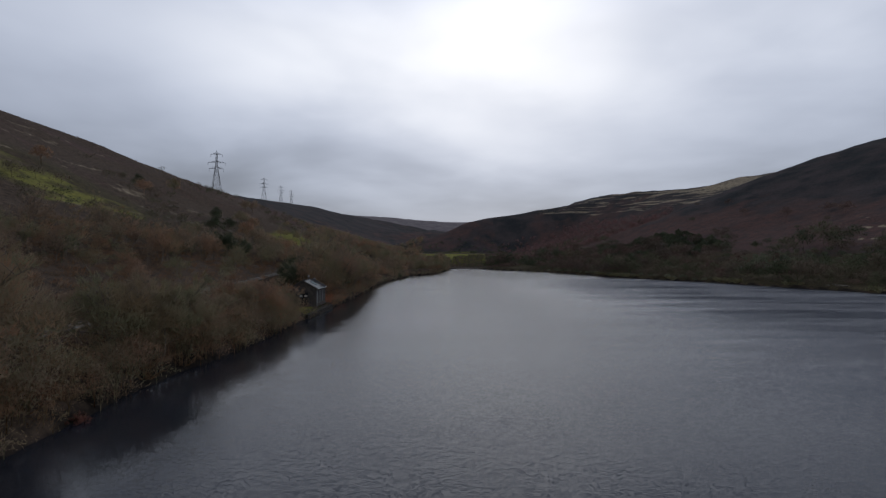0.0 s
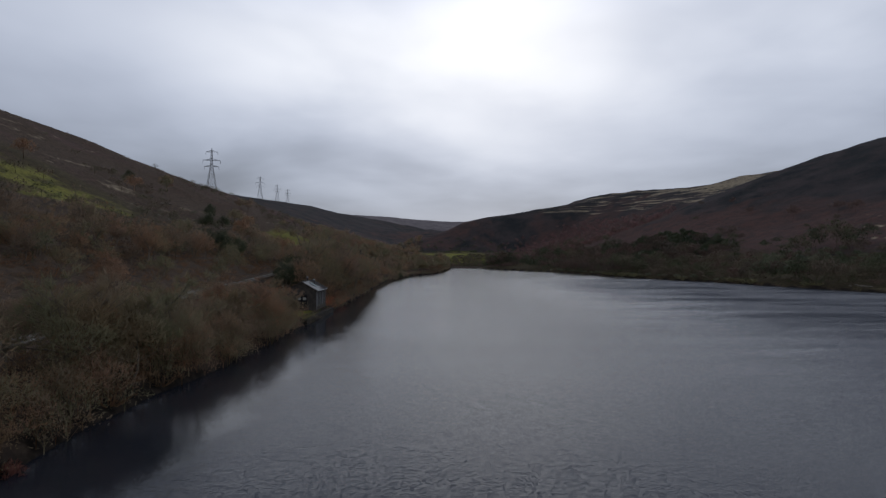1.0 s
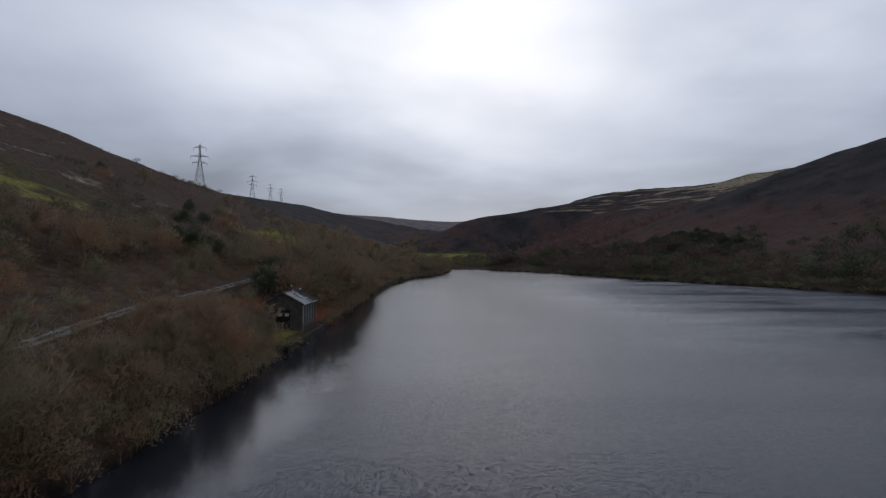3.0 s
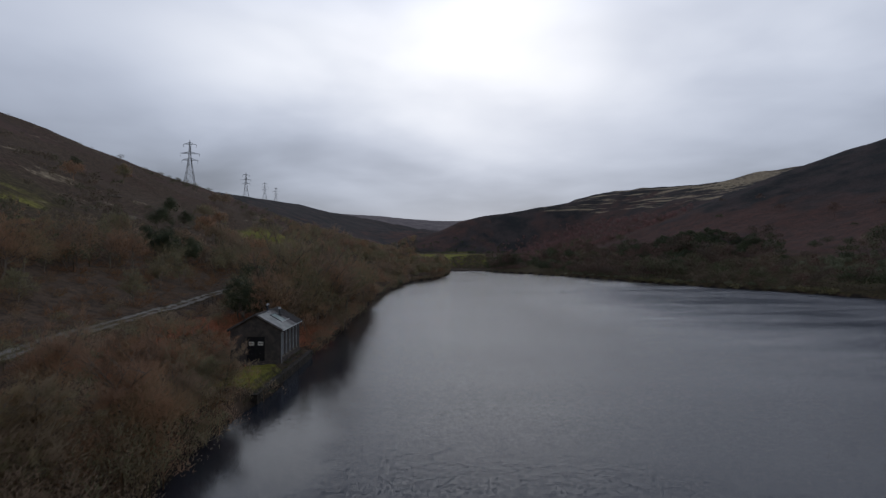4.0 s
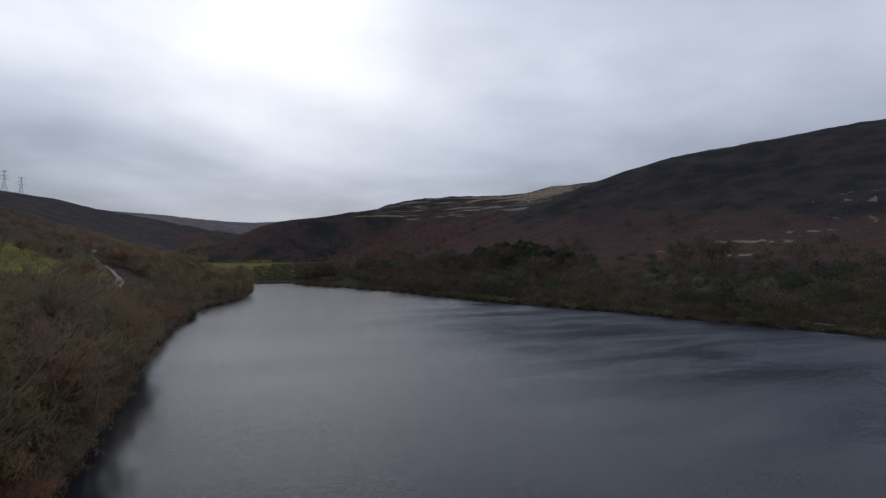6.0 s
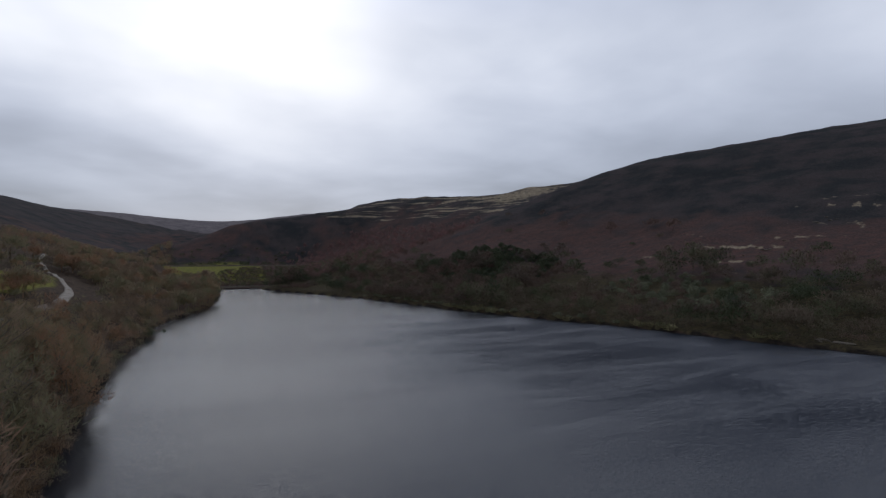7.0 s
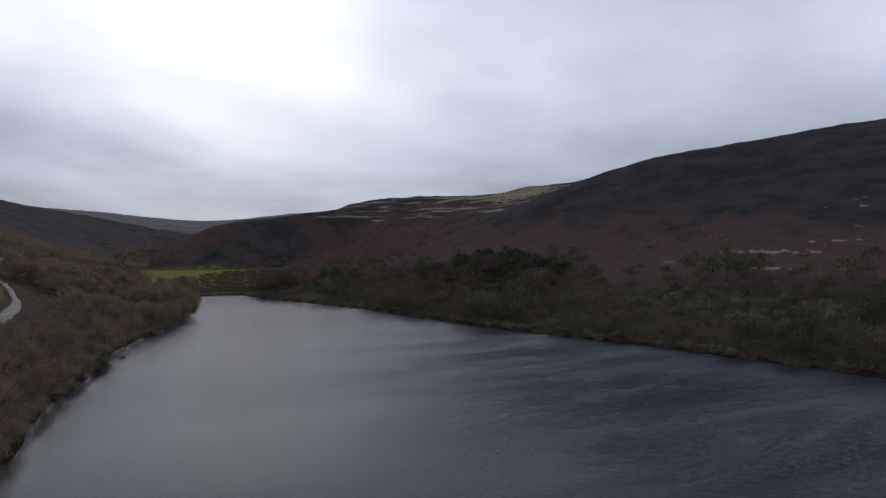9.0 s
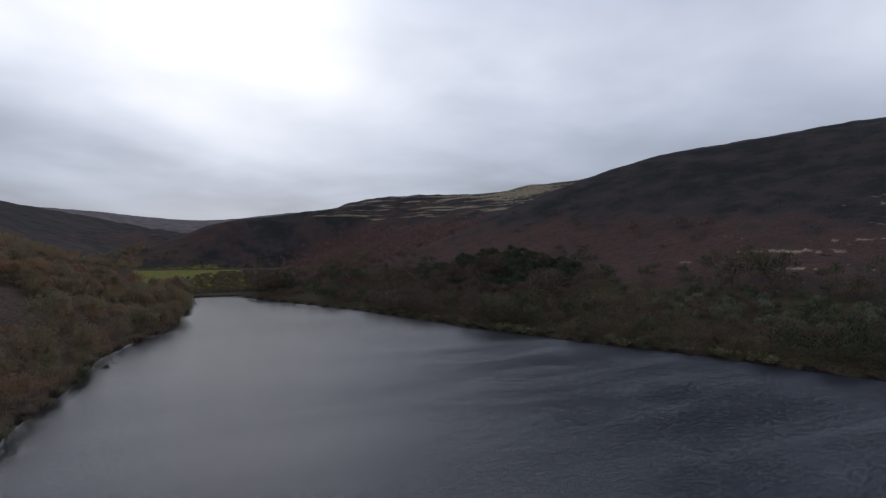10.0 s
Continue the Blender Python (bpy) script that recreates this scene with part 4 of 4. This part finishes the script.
def dome_tree(seed, tall, wide, twigs, width, low=0.12, stout=1.0):
    """A tree seen from afar: a trunk, a few limbs and a rounded, uneven cloud of twigs."""
    rnd = np.random.default_rng(seed)
    tv, tf = [], []
    for k in range(6):
        a, r = 6.28 * k / 6 + rnd.normal(0, 0.3), (0.0 if k == 0 else wide * rnd.uniform(0.3, 0.6))
        root = np.array((0, 0, -0.3 if k == 0 else tall * rnd.uniform(0.1, 0.35)))
        tip = np.array((r * math.cos(a), r * math.sin(a), tall * rnd.uniform(0.6, 0.85)))
        w = stout * (0.02 * tall if k == 0 else 0.009 * tall)
        n = 3 * k
        tv += [root + (w, 0, 0), root + (-0.5 * w, 0.87 * w, 0), root + (-0.5 * w, -0.87 * w, 0), tip]
        tf += [(4 * k, 4 * k + 1, 4 * k + 3), (4 * k + 1, 4 * k + 2, 4 * k + 3), (4 * k + 2, 4 * k, 4 * k + 3)]
    c, r = lumps_of(rnd, tall, wide, low, 22)
    k = rnd.integers(0, 22, twigs)
    d = unit(rnd.normal(0, 1, (twigs, 3)))
    d[:, 2] = np.where(d[:, 2] < -0.4, -d[:, 2], d[:, 2])
    p = c[k] + d * (r[k] * rnd.uniform(0.45, 1.0, twigs))[:, None]
    out = d * 0.6 + unit(p - np.array((0, 0, 0.25 * tall))) * 0.6 + np.array((0, 0, 0.5))
    way = rnd.normal(0, 0.7, (twigs, 3)) + d * 0.45 + np.array((0, 0, 0.35))
    crown = slivers(rnd, p, way, out, 0.105 * tall, width)
    return (np.array(tv), np.array(tf)), crown


def near_tree(seed, tall, wide, twigs, width):
    """Limbs with twigs at their ends, and finer twigs that round the crown off."""
    trunk, ends = bare_tree(seed, tall, wide, twigs // 2, width, 9)
    cloud = dome_tree(seed + 500, tall * 0.95, wide * 1.05, twigs - twigs // 2, width)[1]
    return trunk, (np.concatenate([ends[0], cloud[0]]), np.concatenate([ends[1], cloud[1] + len(ends[0])]))


fine_shapes = [near_tree(10 + k, h, w, 4400, 0.022) for k, (h, w) in enumerate(((7.0, 3.0), (5.8, 2.8), (7.8, 3.3), (5.0, 2.6)))]
near_shapes = [near_tree(20 + k, h, w, 1900, 0.031) for k, (h, w) in enumerate(((7.0, 3.0), (5.8, 2.8), (7.8, 3.3), (5.0, 2.6), (6.4, 3.1), (8.4, 3.2)))]
mid_shapes = [dome_tree(30 + k, h, w, 1000, 0.105) for k, (h, w) in enumerate(((7.8, 3.9), (6.8, 3.8), (8.6, 4.1), (5.2, 3.3), (7.0, 4.4)))]


def left_keep(x, y):
    xl, _ = shores(y)
    d = xl - x
    thick = np.where(y < 118, 0.62, 0.95)
    reach = np.where(y < 120, 74, np.where(y < 320, 52, 84))
    p = thick * (1 - smooth01(d, reach * 0.65, reach * 1.35)) + 0.012 * (1 - smooth01(d, 110, 190))
    clear = 0.30 + 0.70 * (fbm(x, y, 26, 71, 2) > 0.42)
    p = np.where(d < 6, 0.95, p * clear)
    return np.where(d > 0.6, p, 0) * free_left(x, y)


lx, ly, rnd = scatter(3, -190, 12, 8, 560, 5.9, left_keep)
order = np.argsort(np.abs(lx + 27) + np.abs(ly - 90) * 0.3)
single = list(order[:290])
fine_kinds, kinds = ([grown("tree", s, M_BARK, M_TWIG, "bare brown winter tree on the wooded bank", "tree", "trees on the bank") for s in group] for group in (fine_shapes, near_shapes))
used = set()


def tall_wood(x, y):
    """The tallest trees stand between the track and the water beyond the hut."""
    return 1.0 + 0.85 * float(smooth01(y, 138, 156) * (1 - smooth01(y, 215, 262)) * smooth01(x, -58, -48))


for k in single:
    close = lx[k] > -58 and ly[k] < 118
    pool = fine_kinds if close else kinds
    which = int(rnd.integers(0, len(pool)))
    size = rnd.uniform(0.7, 1.15) * ((1.5 if ly[k] < 58 else 1.0) if ly[k] < 100 and lx[k] > -45 else tall_wood(lx[k], ly[k]))
    m = pose(lx[k], ly[k], at(lx[k], ly[k]), 0, 0, rnd.uniform(0, 360))
    ob = pool[which]
    if ob in used:
        ob = copy_thing(ob, m)
    else:
        used.add(ob)
        ob.matrix_world = m
    ob.scale = (size, size, size)
rest = sorted(set(range(len(lx))) - set(single))


def below_field(x, y):
    """Scrub stays low on the slope below the green field."""
    return tall_wood(x, y) * (1 - 0.66 * float(smooth01(spot(x, y, -77, 310, 24, 38), 0.3, 0.7)))


joined("woodland", mid_shapes, [(lx[k], ly[k], (0.15 + 1.85 * fbm(lx[k], ly[k], 17, 95, 2)) * below_field(lx[k], ly[k]) * rnd.uniform(0.75, 1.25), rnd.uniform(0, 6.28), int(rnd.integers(0, 5))) for k in rest], M_TWIG,
       "dense bare brown winter woodland above the shore", "woodland")

for k in range(9):
    y = 354 + 4.4 * k + rnd.uniform(-2, 2)
    x = -105 + 2.7 * k + rnd.uniform(-1.5, 1.5)
    ob = copy_thing(kinds[k % len(kinds)], pose(x, y, at(x, y), 0, 0, 70 * k))
    size = rnd.uniform(0.95, 1.3)
    ob.scale = (size, size, size)
    tagged(ob, "bare dark tree on the upper edge of the green field", "tree", "trees along the field")

# undergrowth: dead bracken and brambles under the trees
brake = [bush(50 + k, 1.3, 1.9, 155, 0.022, 0.45) for k in range(4)]


def brake_keep(x, y):
    xl, _ = shores(y)
    d = xl - x
    ok = np.where((d > 0.3) & (d < 66), 0.9, 0.0)
    track = np.abs(x - np.interp(y, [p[1] for p in TRACK], [p[0] for p in TRACK])) < 1.9
    lawn = (np.abs(x + 28.6 + 0.12 * (119.5 - y)) < 2.6) & (np.abs(y - 113) < 8)
    hut = ((x > -35.6) & (y > 117) & (y < 130.6)) | ((x > -33.5) & (y > 110) & (y < 118))
    return np.where(lawn | hut | track, 0, ok)


bx, by, rnd = scatter(4, -94, -22, 12, 230, 3.4, brake_keep)
joined("bracken", brake, [(x, y, rnd.uniform(0.6, 1.25), rnd.uniform(0, 6.28), int(rnd.integers(0, 4))) for x, y in zip(bx, by)], M_BRACKEN,
       "dead rust-brown bracken and bramble under the trees", "bracken")
qx, qy, rnd = scatter(17, -44, -26.6, 103, 150, 1.35, lambda x, y: 0.9 * (((x < -34.2) & (y < 134) | (y > 130.2) | ((y < 117.5) & (x < -31.8 - 0.06 * (119.5 - y)))) & (np.abs(x - np.interp(y, [p[1] for p in TRACK], [p[0] for p in TRACK])) > 1.8)))
joined("red_bracken", brake, [(x, y, rnd.uniform(0.5, 1.15), rnd.uniform(0, 6.28), int(rnd.integers(0, 4))) for x, y in zip(qx, qy)], M_RED_BRACKEN,
       "dead red-brown bracken beside the stone hut", "bracken")
sx2, sy2, rnd = scatter(14, -32, 12, 10, 552, 1.9, lambda x, y: np.where((shores(y)[0] - x > -0.9) & (shores(y)[0] - x < 1.4) & ((y < 106) | (y > 119)), np.where((y > 117) & (y < 133), 0.0, 0.9), 0), -0.6)
sprays = [dome_tree(160 + k, h, w, 420, 0.024, 0.0) for k, (h, w) in enumerate(((2.8, 1.7), (2.2, 1.6), (3.6, 1.9), (2.5, 2.0)))]
fine_sprays = [dome_tree(160 + k, h, w, 620, 0.020, 0.0) for k, (h, w) in enumerate(((2.8, 1.7), (2.2, 1.6), (3.6, 1.9), (2.5, 2.0)))]
joined("shore_scrub", sprays, [(x, y, rnd.uniform(0.6, 1.4) * (1.1 if y < 96 else 1.0), rnd.uniform(0, 6.28), int(rnd.integers(0, 4))) for x, y in zip(sx2, sy2)], M_TWIG,
       "brown twiggy scrub hanging over the water's edge", "scrub")

vx, vy, rnd = scatter(19, -42, -22, 8, 108, 1.35, lambda x, y: np.where((shores(y)[0] - x > -1.0) & (shores(y)[0] - x < 5.5), 0.9, 0), -0.4)
low_sprays = [dome_tree(190 + k, 1.9, 1.5, 190, 0.030, 0.0) for k in range(4)]
joined("bank_scrub", low_sprays, [(x, y, rnd.uniform(0.7, 1.5), rnd.uniform(0, 6.28), int(rnd.integers(0, 4))) for x, y in zip(vx, vy)], M_TWIG,
       "low brown bramble covering the near bank", "scrub")
kx, ky, rnd = scatter(21, -53, -36, 92, 136, 3.0, lambda x, y: np.where(np.abs(x - np.interp(y, [p[1] for p in TRACK], [p[0] for p in TRACK])) > 1.9, np.where((x < -39.5) | (y < 103), 0.62, 0), 0))
joined("slope_thicket", fine_sprays, [(x, y, rnd.uniform(0.8, 1.5) * (0.65 if x < -44.5 else 1.0), rnd.uniform(0, 6.28), int(rnd.integers(0, 4))) for x, y in zip(kx, ky)], M_TWIG,
       "brown twiggy bushes on the slope beside the track", "scrub")
nx2, ny2, rnd = scatter(18, -40, -22, 8, 100, 2.5, lambda x, y: np.where((shores(y)[0] - x > 0.4) & (shores(y)[0] - x < 6.5), 0.75, 0))
joined("shore_thicket", fine_sprays, [(x, y, rnd.uniform(1.1, 1.8) * (1.45 if y < 58 else 1.0), rnd.uniform(0, 6.28), int(rnd.integers(0, 4))) for x, y in zip(nx2, ny2)], M_TWIG,
       "tall brown thicket along the near shore", "scrub")

for x, y, s in ((-28.7, 104.4, 0.62), (-30.4, 105.4, 0.68), (-32.3, 105.6, 0.72), (-34.2, 106.0, 0.6), (-36.5, 107.5, 0.65), (-29.6, 101.6, 0.7), (-31.8, 102.2, 0.75), (-34.5, 103.0, 0.8), (-37.0, 105.0, 0.85)):
    ob = copy_thing(fine_kinds[int(abs(x * 7)) % 4], pose(x, y, at(x, y), 0, 0, 50 * y))
    ob.scale = (s * 1.15, s * 1.15, s)
for x, y, s in ((-30.2, 144, 1.3), (-32.0, 147.5, 1.5), (-29.6, 151, 1.45), (-33.5, 153, 1.7), (-30.6, 155.5, 1.6), (-35.5, 145, 1.5), (-29.4, 160, 1.6), (-32.4, 162, 1.75), (-31.5, 140, 1.2), (-34.0, 137, 1.25)):
    ob = copy_thing(kinds[int(abs(x * 7)) % 6], pose(x, y, at(x, y), 0, 0, 50 * y))
    ob.scale = (s, s, s)
gorse = [dome_tree(240 + k, 2.4, 1.9, 120, 0.12, 0.0) for k in range(3)]
gx3, gy3, rnd = scatter(16, -290, -70, 60, 800, 6.0, lambda x, y: 0.6 * (fbm(x, y, 38, 97, 3) > 0.50) * (1 - 0.97 * smooth01(height(x, y), 46, 78)) * (spot(x, y, -95, 358, 22, 36) < 0.42) * (spot(x, y, -150, 205, 30, 50) < 0.6))
joined("hill_shrubs", gorse, [(x, y, rnd.uniform(0.7, 1.7) ** 1.4, rnd.uniform(0, 6.28), int(rnd.integers(0, 3))) for x, y in zip(gx3, gy3)], M_SHRUB,
       "low brown and olive shrubs scattered over the hillside", "shrubs")

# evergreens on the hut's side
ever = grown("evergreen_tree", leaf_tree(61, 7.0, 3.2, 4200, 0.115), M_BARK, M_LEAF, "dark ivy-green evergreen tree among bare trees", "tree", "evergreens on the bank")
first = True
for x, y, s in ((-73, 188, 1.0), (-77, 196, 1.1), (-80, 191, 0.9), (-75, 202, 0.95), (-20.5, 316, 0.5), (-19, 321, 0.45), (-24, 300, 0.5), (1.5, 447, 0.5), (-108, 276, 1.0), (-118, 284, 1.1), (-168, 302, 0.8), (-71, 195, 1.0), (-100, 240, 1.2), (-38, 139, 0.8), (-35, 145, 0.85), (-39, 150, 1.0), (-34, 153, 0.9), (-42, 157, 1.0), (-37, 159, 1.1), (-32, 161, 0.85), (-40, 166, 1.15), (-35, 168, 1.05), (-31, 171, 0.8), (-43, 173, 1.0), (-37, 176, 1.0), (-33, 180, 0.85), (-46, 166, 0.9), (-41, 145, 0.8)):
    m = pose(x, y, at(x, y), 0, 0, 77 * x)
    ob = ever if first else copy_thing(ever, m)
    ob.matrix_world = m
    first = False
    s *= 1.42 if 130 < y < 185 else 1.2
    ob.scale = (s, s, s)

copper = grown("copper_bush", bush(81, 2.0, 1.5, 700, 0.05, 0.45), M_BARK, M_COPPER, "copper-leaved bush leaning over the water's edge", "bush", "copper bushes on the shore")
copper.matrix_world = pose(-26.9, 40.5, at(-26.9, 40.5), 0, 0, 30)
copper.scale = (0.6, 0.6, 0.6)
for x, y, s in ((-46, 268, 1.8), (-43, 262, 1.5), (-31, 29, 0.8)):
    ob = copy_thing(copper, pose(x, y, at(x, y), 0, 0, 200))
    ob.scale = (s, s, s)

# ---- the farther bank: scrub, green bushes, conifers, birches ----
scrub = [dome_tree(90 + k, h, w, 500, 0.088, 0.0, 0.35) for k, (h, w) in enumerate(((4.2, 2.9), (5.6, 3.1), (3.0, 2.8), (6.4, 3.3), (4.6, 3.8)))]


def right_keep(x, y):
    _, xr = shores(y)
    d = x - xr
    p = 0.95 * (1 - smooth01(d, 60, 135)) + 0.03 * (1 - smooth01(d, 120, 260))
    return np.where((d > 0.8) & (y < 572), np.where(d < 7, 0.95, p * (0.30 + 0.70 * (fbm(x, y, 22, 73, 2) > 0.42))), 0) * np.where(spot(x, y, 176, 280, 30, 42) > 0.5, 0.35, 1)


low_scrub = [dome_tree(260 + k, 2.0, 1.9, 190, 0.10, 0.0, 0.35) for k in range(4)]
ox, oy, rnd = scatter(20, 80, 175, 180, 440, 3.1, lambda x, y: np.where((x - shores(y)[1] > 0.8) & (x - shores(y)[1] < 16), 0.75 * (fbm(x, y, 9, 43, 2) > 0.40), 0))
joined("waterside_scrub", low_scrub, [(x, y, rnd.uniform(0.5, 1.5), rnd.uniform(0, 6.28), int(rnd.integers(0, 4))) for x, y in zip(ox, oy)], M_SHRUB,
       "low olive and brown scrub at the far water's edge", "scrub")
rx, ry, rnd = scatter(5, 34, 300, 150, 575, 6.1, right_keep)
size = (0.50 + 2.25 * fbm(rx, ry, 20, 83, 2) ** 1.5) * rnd.uniform(0.7, 1.35, len(rx))
dark = fbm(rx, ry, 26, 87, 2) + rnd.normal(0, 0.06, len(rx)) > 0.60
spots = [(x, y, c, rnd.uniform(0, 6.28), int(rnd.integers(0, 5))) for x, y, c in zip(rx, ry, size)]
brown = (fbm(rx, ry, 30, 107, 2) + 0.22 * smooth01(ry, 330, 470) + rnd.normal(0, 0.06, len(rx)) > 0.56) & ~dark
joined("brown_scrub", scrub, [p for p, d in zip(spots, brown) if d], M_BROWN_SCRUB, "dull brown bare thicket along the far shore", "scrub")
joined("scrub", scrub, [p for p, d in zip(spots, dark | brown) if not d], M_SHRUB, "tangled olive and brown winter scrub along the far shore", "scrub")
joined("dark_scrub", scrub, [p for p, d in zip(spots, dark) if d], M_LEAF, "dark green thicket along the far shore", "scrub")
green = [leaf_tree(120 + k, 3.6, 2.4, 700, 0.20) for k in range(3)]
gx2, gy2, rnd = scatter(6, 150, 215, 235, 340, 6.0, lambda x, y: 0.9 * (spot(x, y, 182, 285, 26, 42) > 0.5))
joined("evergreen_scrub", green, [(x, y, rnd.uniform(0.7, 1.35), rnd.uniform(0, 6.28), int(rnd.integers(0, 3))) for x, y in zip(gx2, gy2)], M_PALE_LEAF,
       "grey-green evergreen bushes on the far slope", "bushes")
conifer = grown("evergreen_tree", leaf_tree(131, 5.6, 3.0, 640, 0.32), M_BARK, M_LEAF, "dark green rounded evergreen in the far plantation", "tree", "evergreens on the far bank")
cx, cy, rnd = scatter(7, 120, 225, 350, 515, 5.0, lambda x, y: 0.95 * (spot(x, y, 170, 436, 37, 62) > 0.5) * (x - shores(y)[1] > 26) * (fbm(x, y, 18, 91, 2) > 0.27))
for k, (x, y) in enumerate(zip(cx, cy)):
    m = pose(x, y, at(x, y), 0, 0, rnd.uniform(0, 360))
    ob = copy_thing(conifer, m) if k else conifer
    ob.matrix_world = m
    s = rnd.uniform(0.6, 1.1)
    ob.scale = (s, s, s)
mound = grown("gorse_bush", leaf_tree(171, 1.9, 1.6, 420, 0.13), M_BARK, M_PALE_LEAF, "rounded pale green bush at the far water's edge", "bush", "pale bushes on the far shore")
rnd = np.random.default_rng(31)
for k in range(26):
    y = 262 + 6.6 * k + rnd.uniform(-2.5, 2.5)
    x = float(shores(y)[1]) + rnd.uniform(1.2, 3.4)
    m = pose(x, y, at(x, y), 0, 0, rnd.uniform(0, 360))
    ob = copy_thing(mound, m) if k else mound
    ob.matrix_world = m
    s = rnd.uniform(0.6, 1.25)
    ob.scale = (s * 1.2, s * 1.2, s)
birch = [dome_tree(140 + k, 6.0, 3.2, 190, 0.14) for k in range(3)]
hx, hy, rnd = scatter(8, 60, 280, 560, 880, 7.5, lambda x, y: np.where(x > shores(y)[1] + 6, 0.8 * (height(x, y) < 58) * (fbm(x, y, 50, 17) > 0.38), 0))
joined("birch_wood", birch, [(x, y, rnd.uniform(0.7, 1.3), rnd.uniform(0, 6.28), int(rnd.integers(0, 3))) for x, y in zip(hx, hy)], M_BIRCH,
       "reddish bare birch wood on the far slope", "woodland")
fx2, fy2, rnd = scatter(9, -160, 10, 560, 900, 7.6, lambda x, y: np.where(x < shores(y)[0] - 2, 0.75 * (fbm(x, y, 60, 19) > 0.35), 0))
joined("far_woodland", birch, [(x, y, rnd.uniform(0.8, 1.5), rnd.uniform(0, 6.28), int(rnd.integers(0, 3))) for x, y in zip(fx2, fy2)], M_TWIG,
       "dark bare woodland at the head of the valley", "woodland")
clump = [dome_tree(220 + k, 4.0, 2.4, 150, 0.12, 0.05) for k in range(3)]
ex, ey, rnd = scatter(15, -20, 100, 572, 668, 3.7, lambda x, y: 0.85 * (x > -16 + 44 * smooth01(y, 630, 668) + 12 * fbm(x, y, 15, 3, 2)))
foot = [dome_tree(280 + k, 4.0, 2.6, 190, 0.25, 0.0, 0.4) for k in range(3)]
joined("foot_scrub", foot, [(x, y, rnd.uniform(0.5, 1.15), rnd.uniform(0, 6.28), int(rnd.integers(0, 3))) for x, y in zip(ex, ey)], M_SHRUB,
       "olive scrub at the foot of the grass embankment", "scrub")
ux, uy, rnd = scatter(10, -120, 110, 700, 860, 8.0, lambda x, y: 0.5 * (fbm(x, y, 45, 23) > 0.42) * (height(x, y) < 34))
joined("valley_trees", clump, [(x, y, rnd.uniform(0.8, 1.7), rnd.uniform(0, 6.28), int(rnd.integers(0, 3))) for x, y in zip(ux, uy)], M_LEAF,
       "dark trees and hedges in the upper valley", "trees")
# pale tussocks along the far water's edge
tuss = [bush(150 + k, 0.9, 1.3, 90, 0.05, 0.5) for k in range(2)]
M_TUSSOCK = material("tussock", leafy((0.380, 0.345, 0.175), (0.480, 0.420, 0.230), (0.290, 0.305, 0.150)), 1.0, 0.05)
tx2, ty2, rnd = scatter(11, 95, 165, 170, 400, 2.0, lambda x, y: np.where((x - shores(y)[1] > 0.2) & (x - shores(y)[1] < 3.2), 0.8 * (fbm(x, y, 18, 29, 2) > 0.52), 0))
joined("tussocks", tuss, [(x, y, rnd.uniform(0.8, 2.0), rnd.uniform(0, 6.28), int(rnd.integers(0, 2))) for x, y in zip(tx2, ty2)], M_TUSSOCK,
       "pale grass tussocks at the water's edge", "grass")
gx4, gy4, rnd = scatter(23, -27.6, -26.0, 104, 133, 0.55, lambda x, y: 0.0 * x + 0.8, 0.2)
joined("bank_grass", tuss, [(x, y, rnd.uniform(0.16, 0.34), rnd.uniform(0, 6.28), int(rnd.integers(0, 2))) for x, y in zip(gx4, gy4)], M_SHRUB,
       "withered brown grass on top of the retaining wall", "grass")
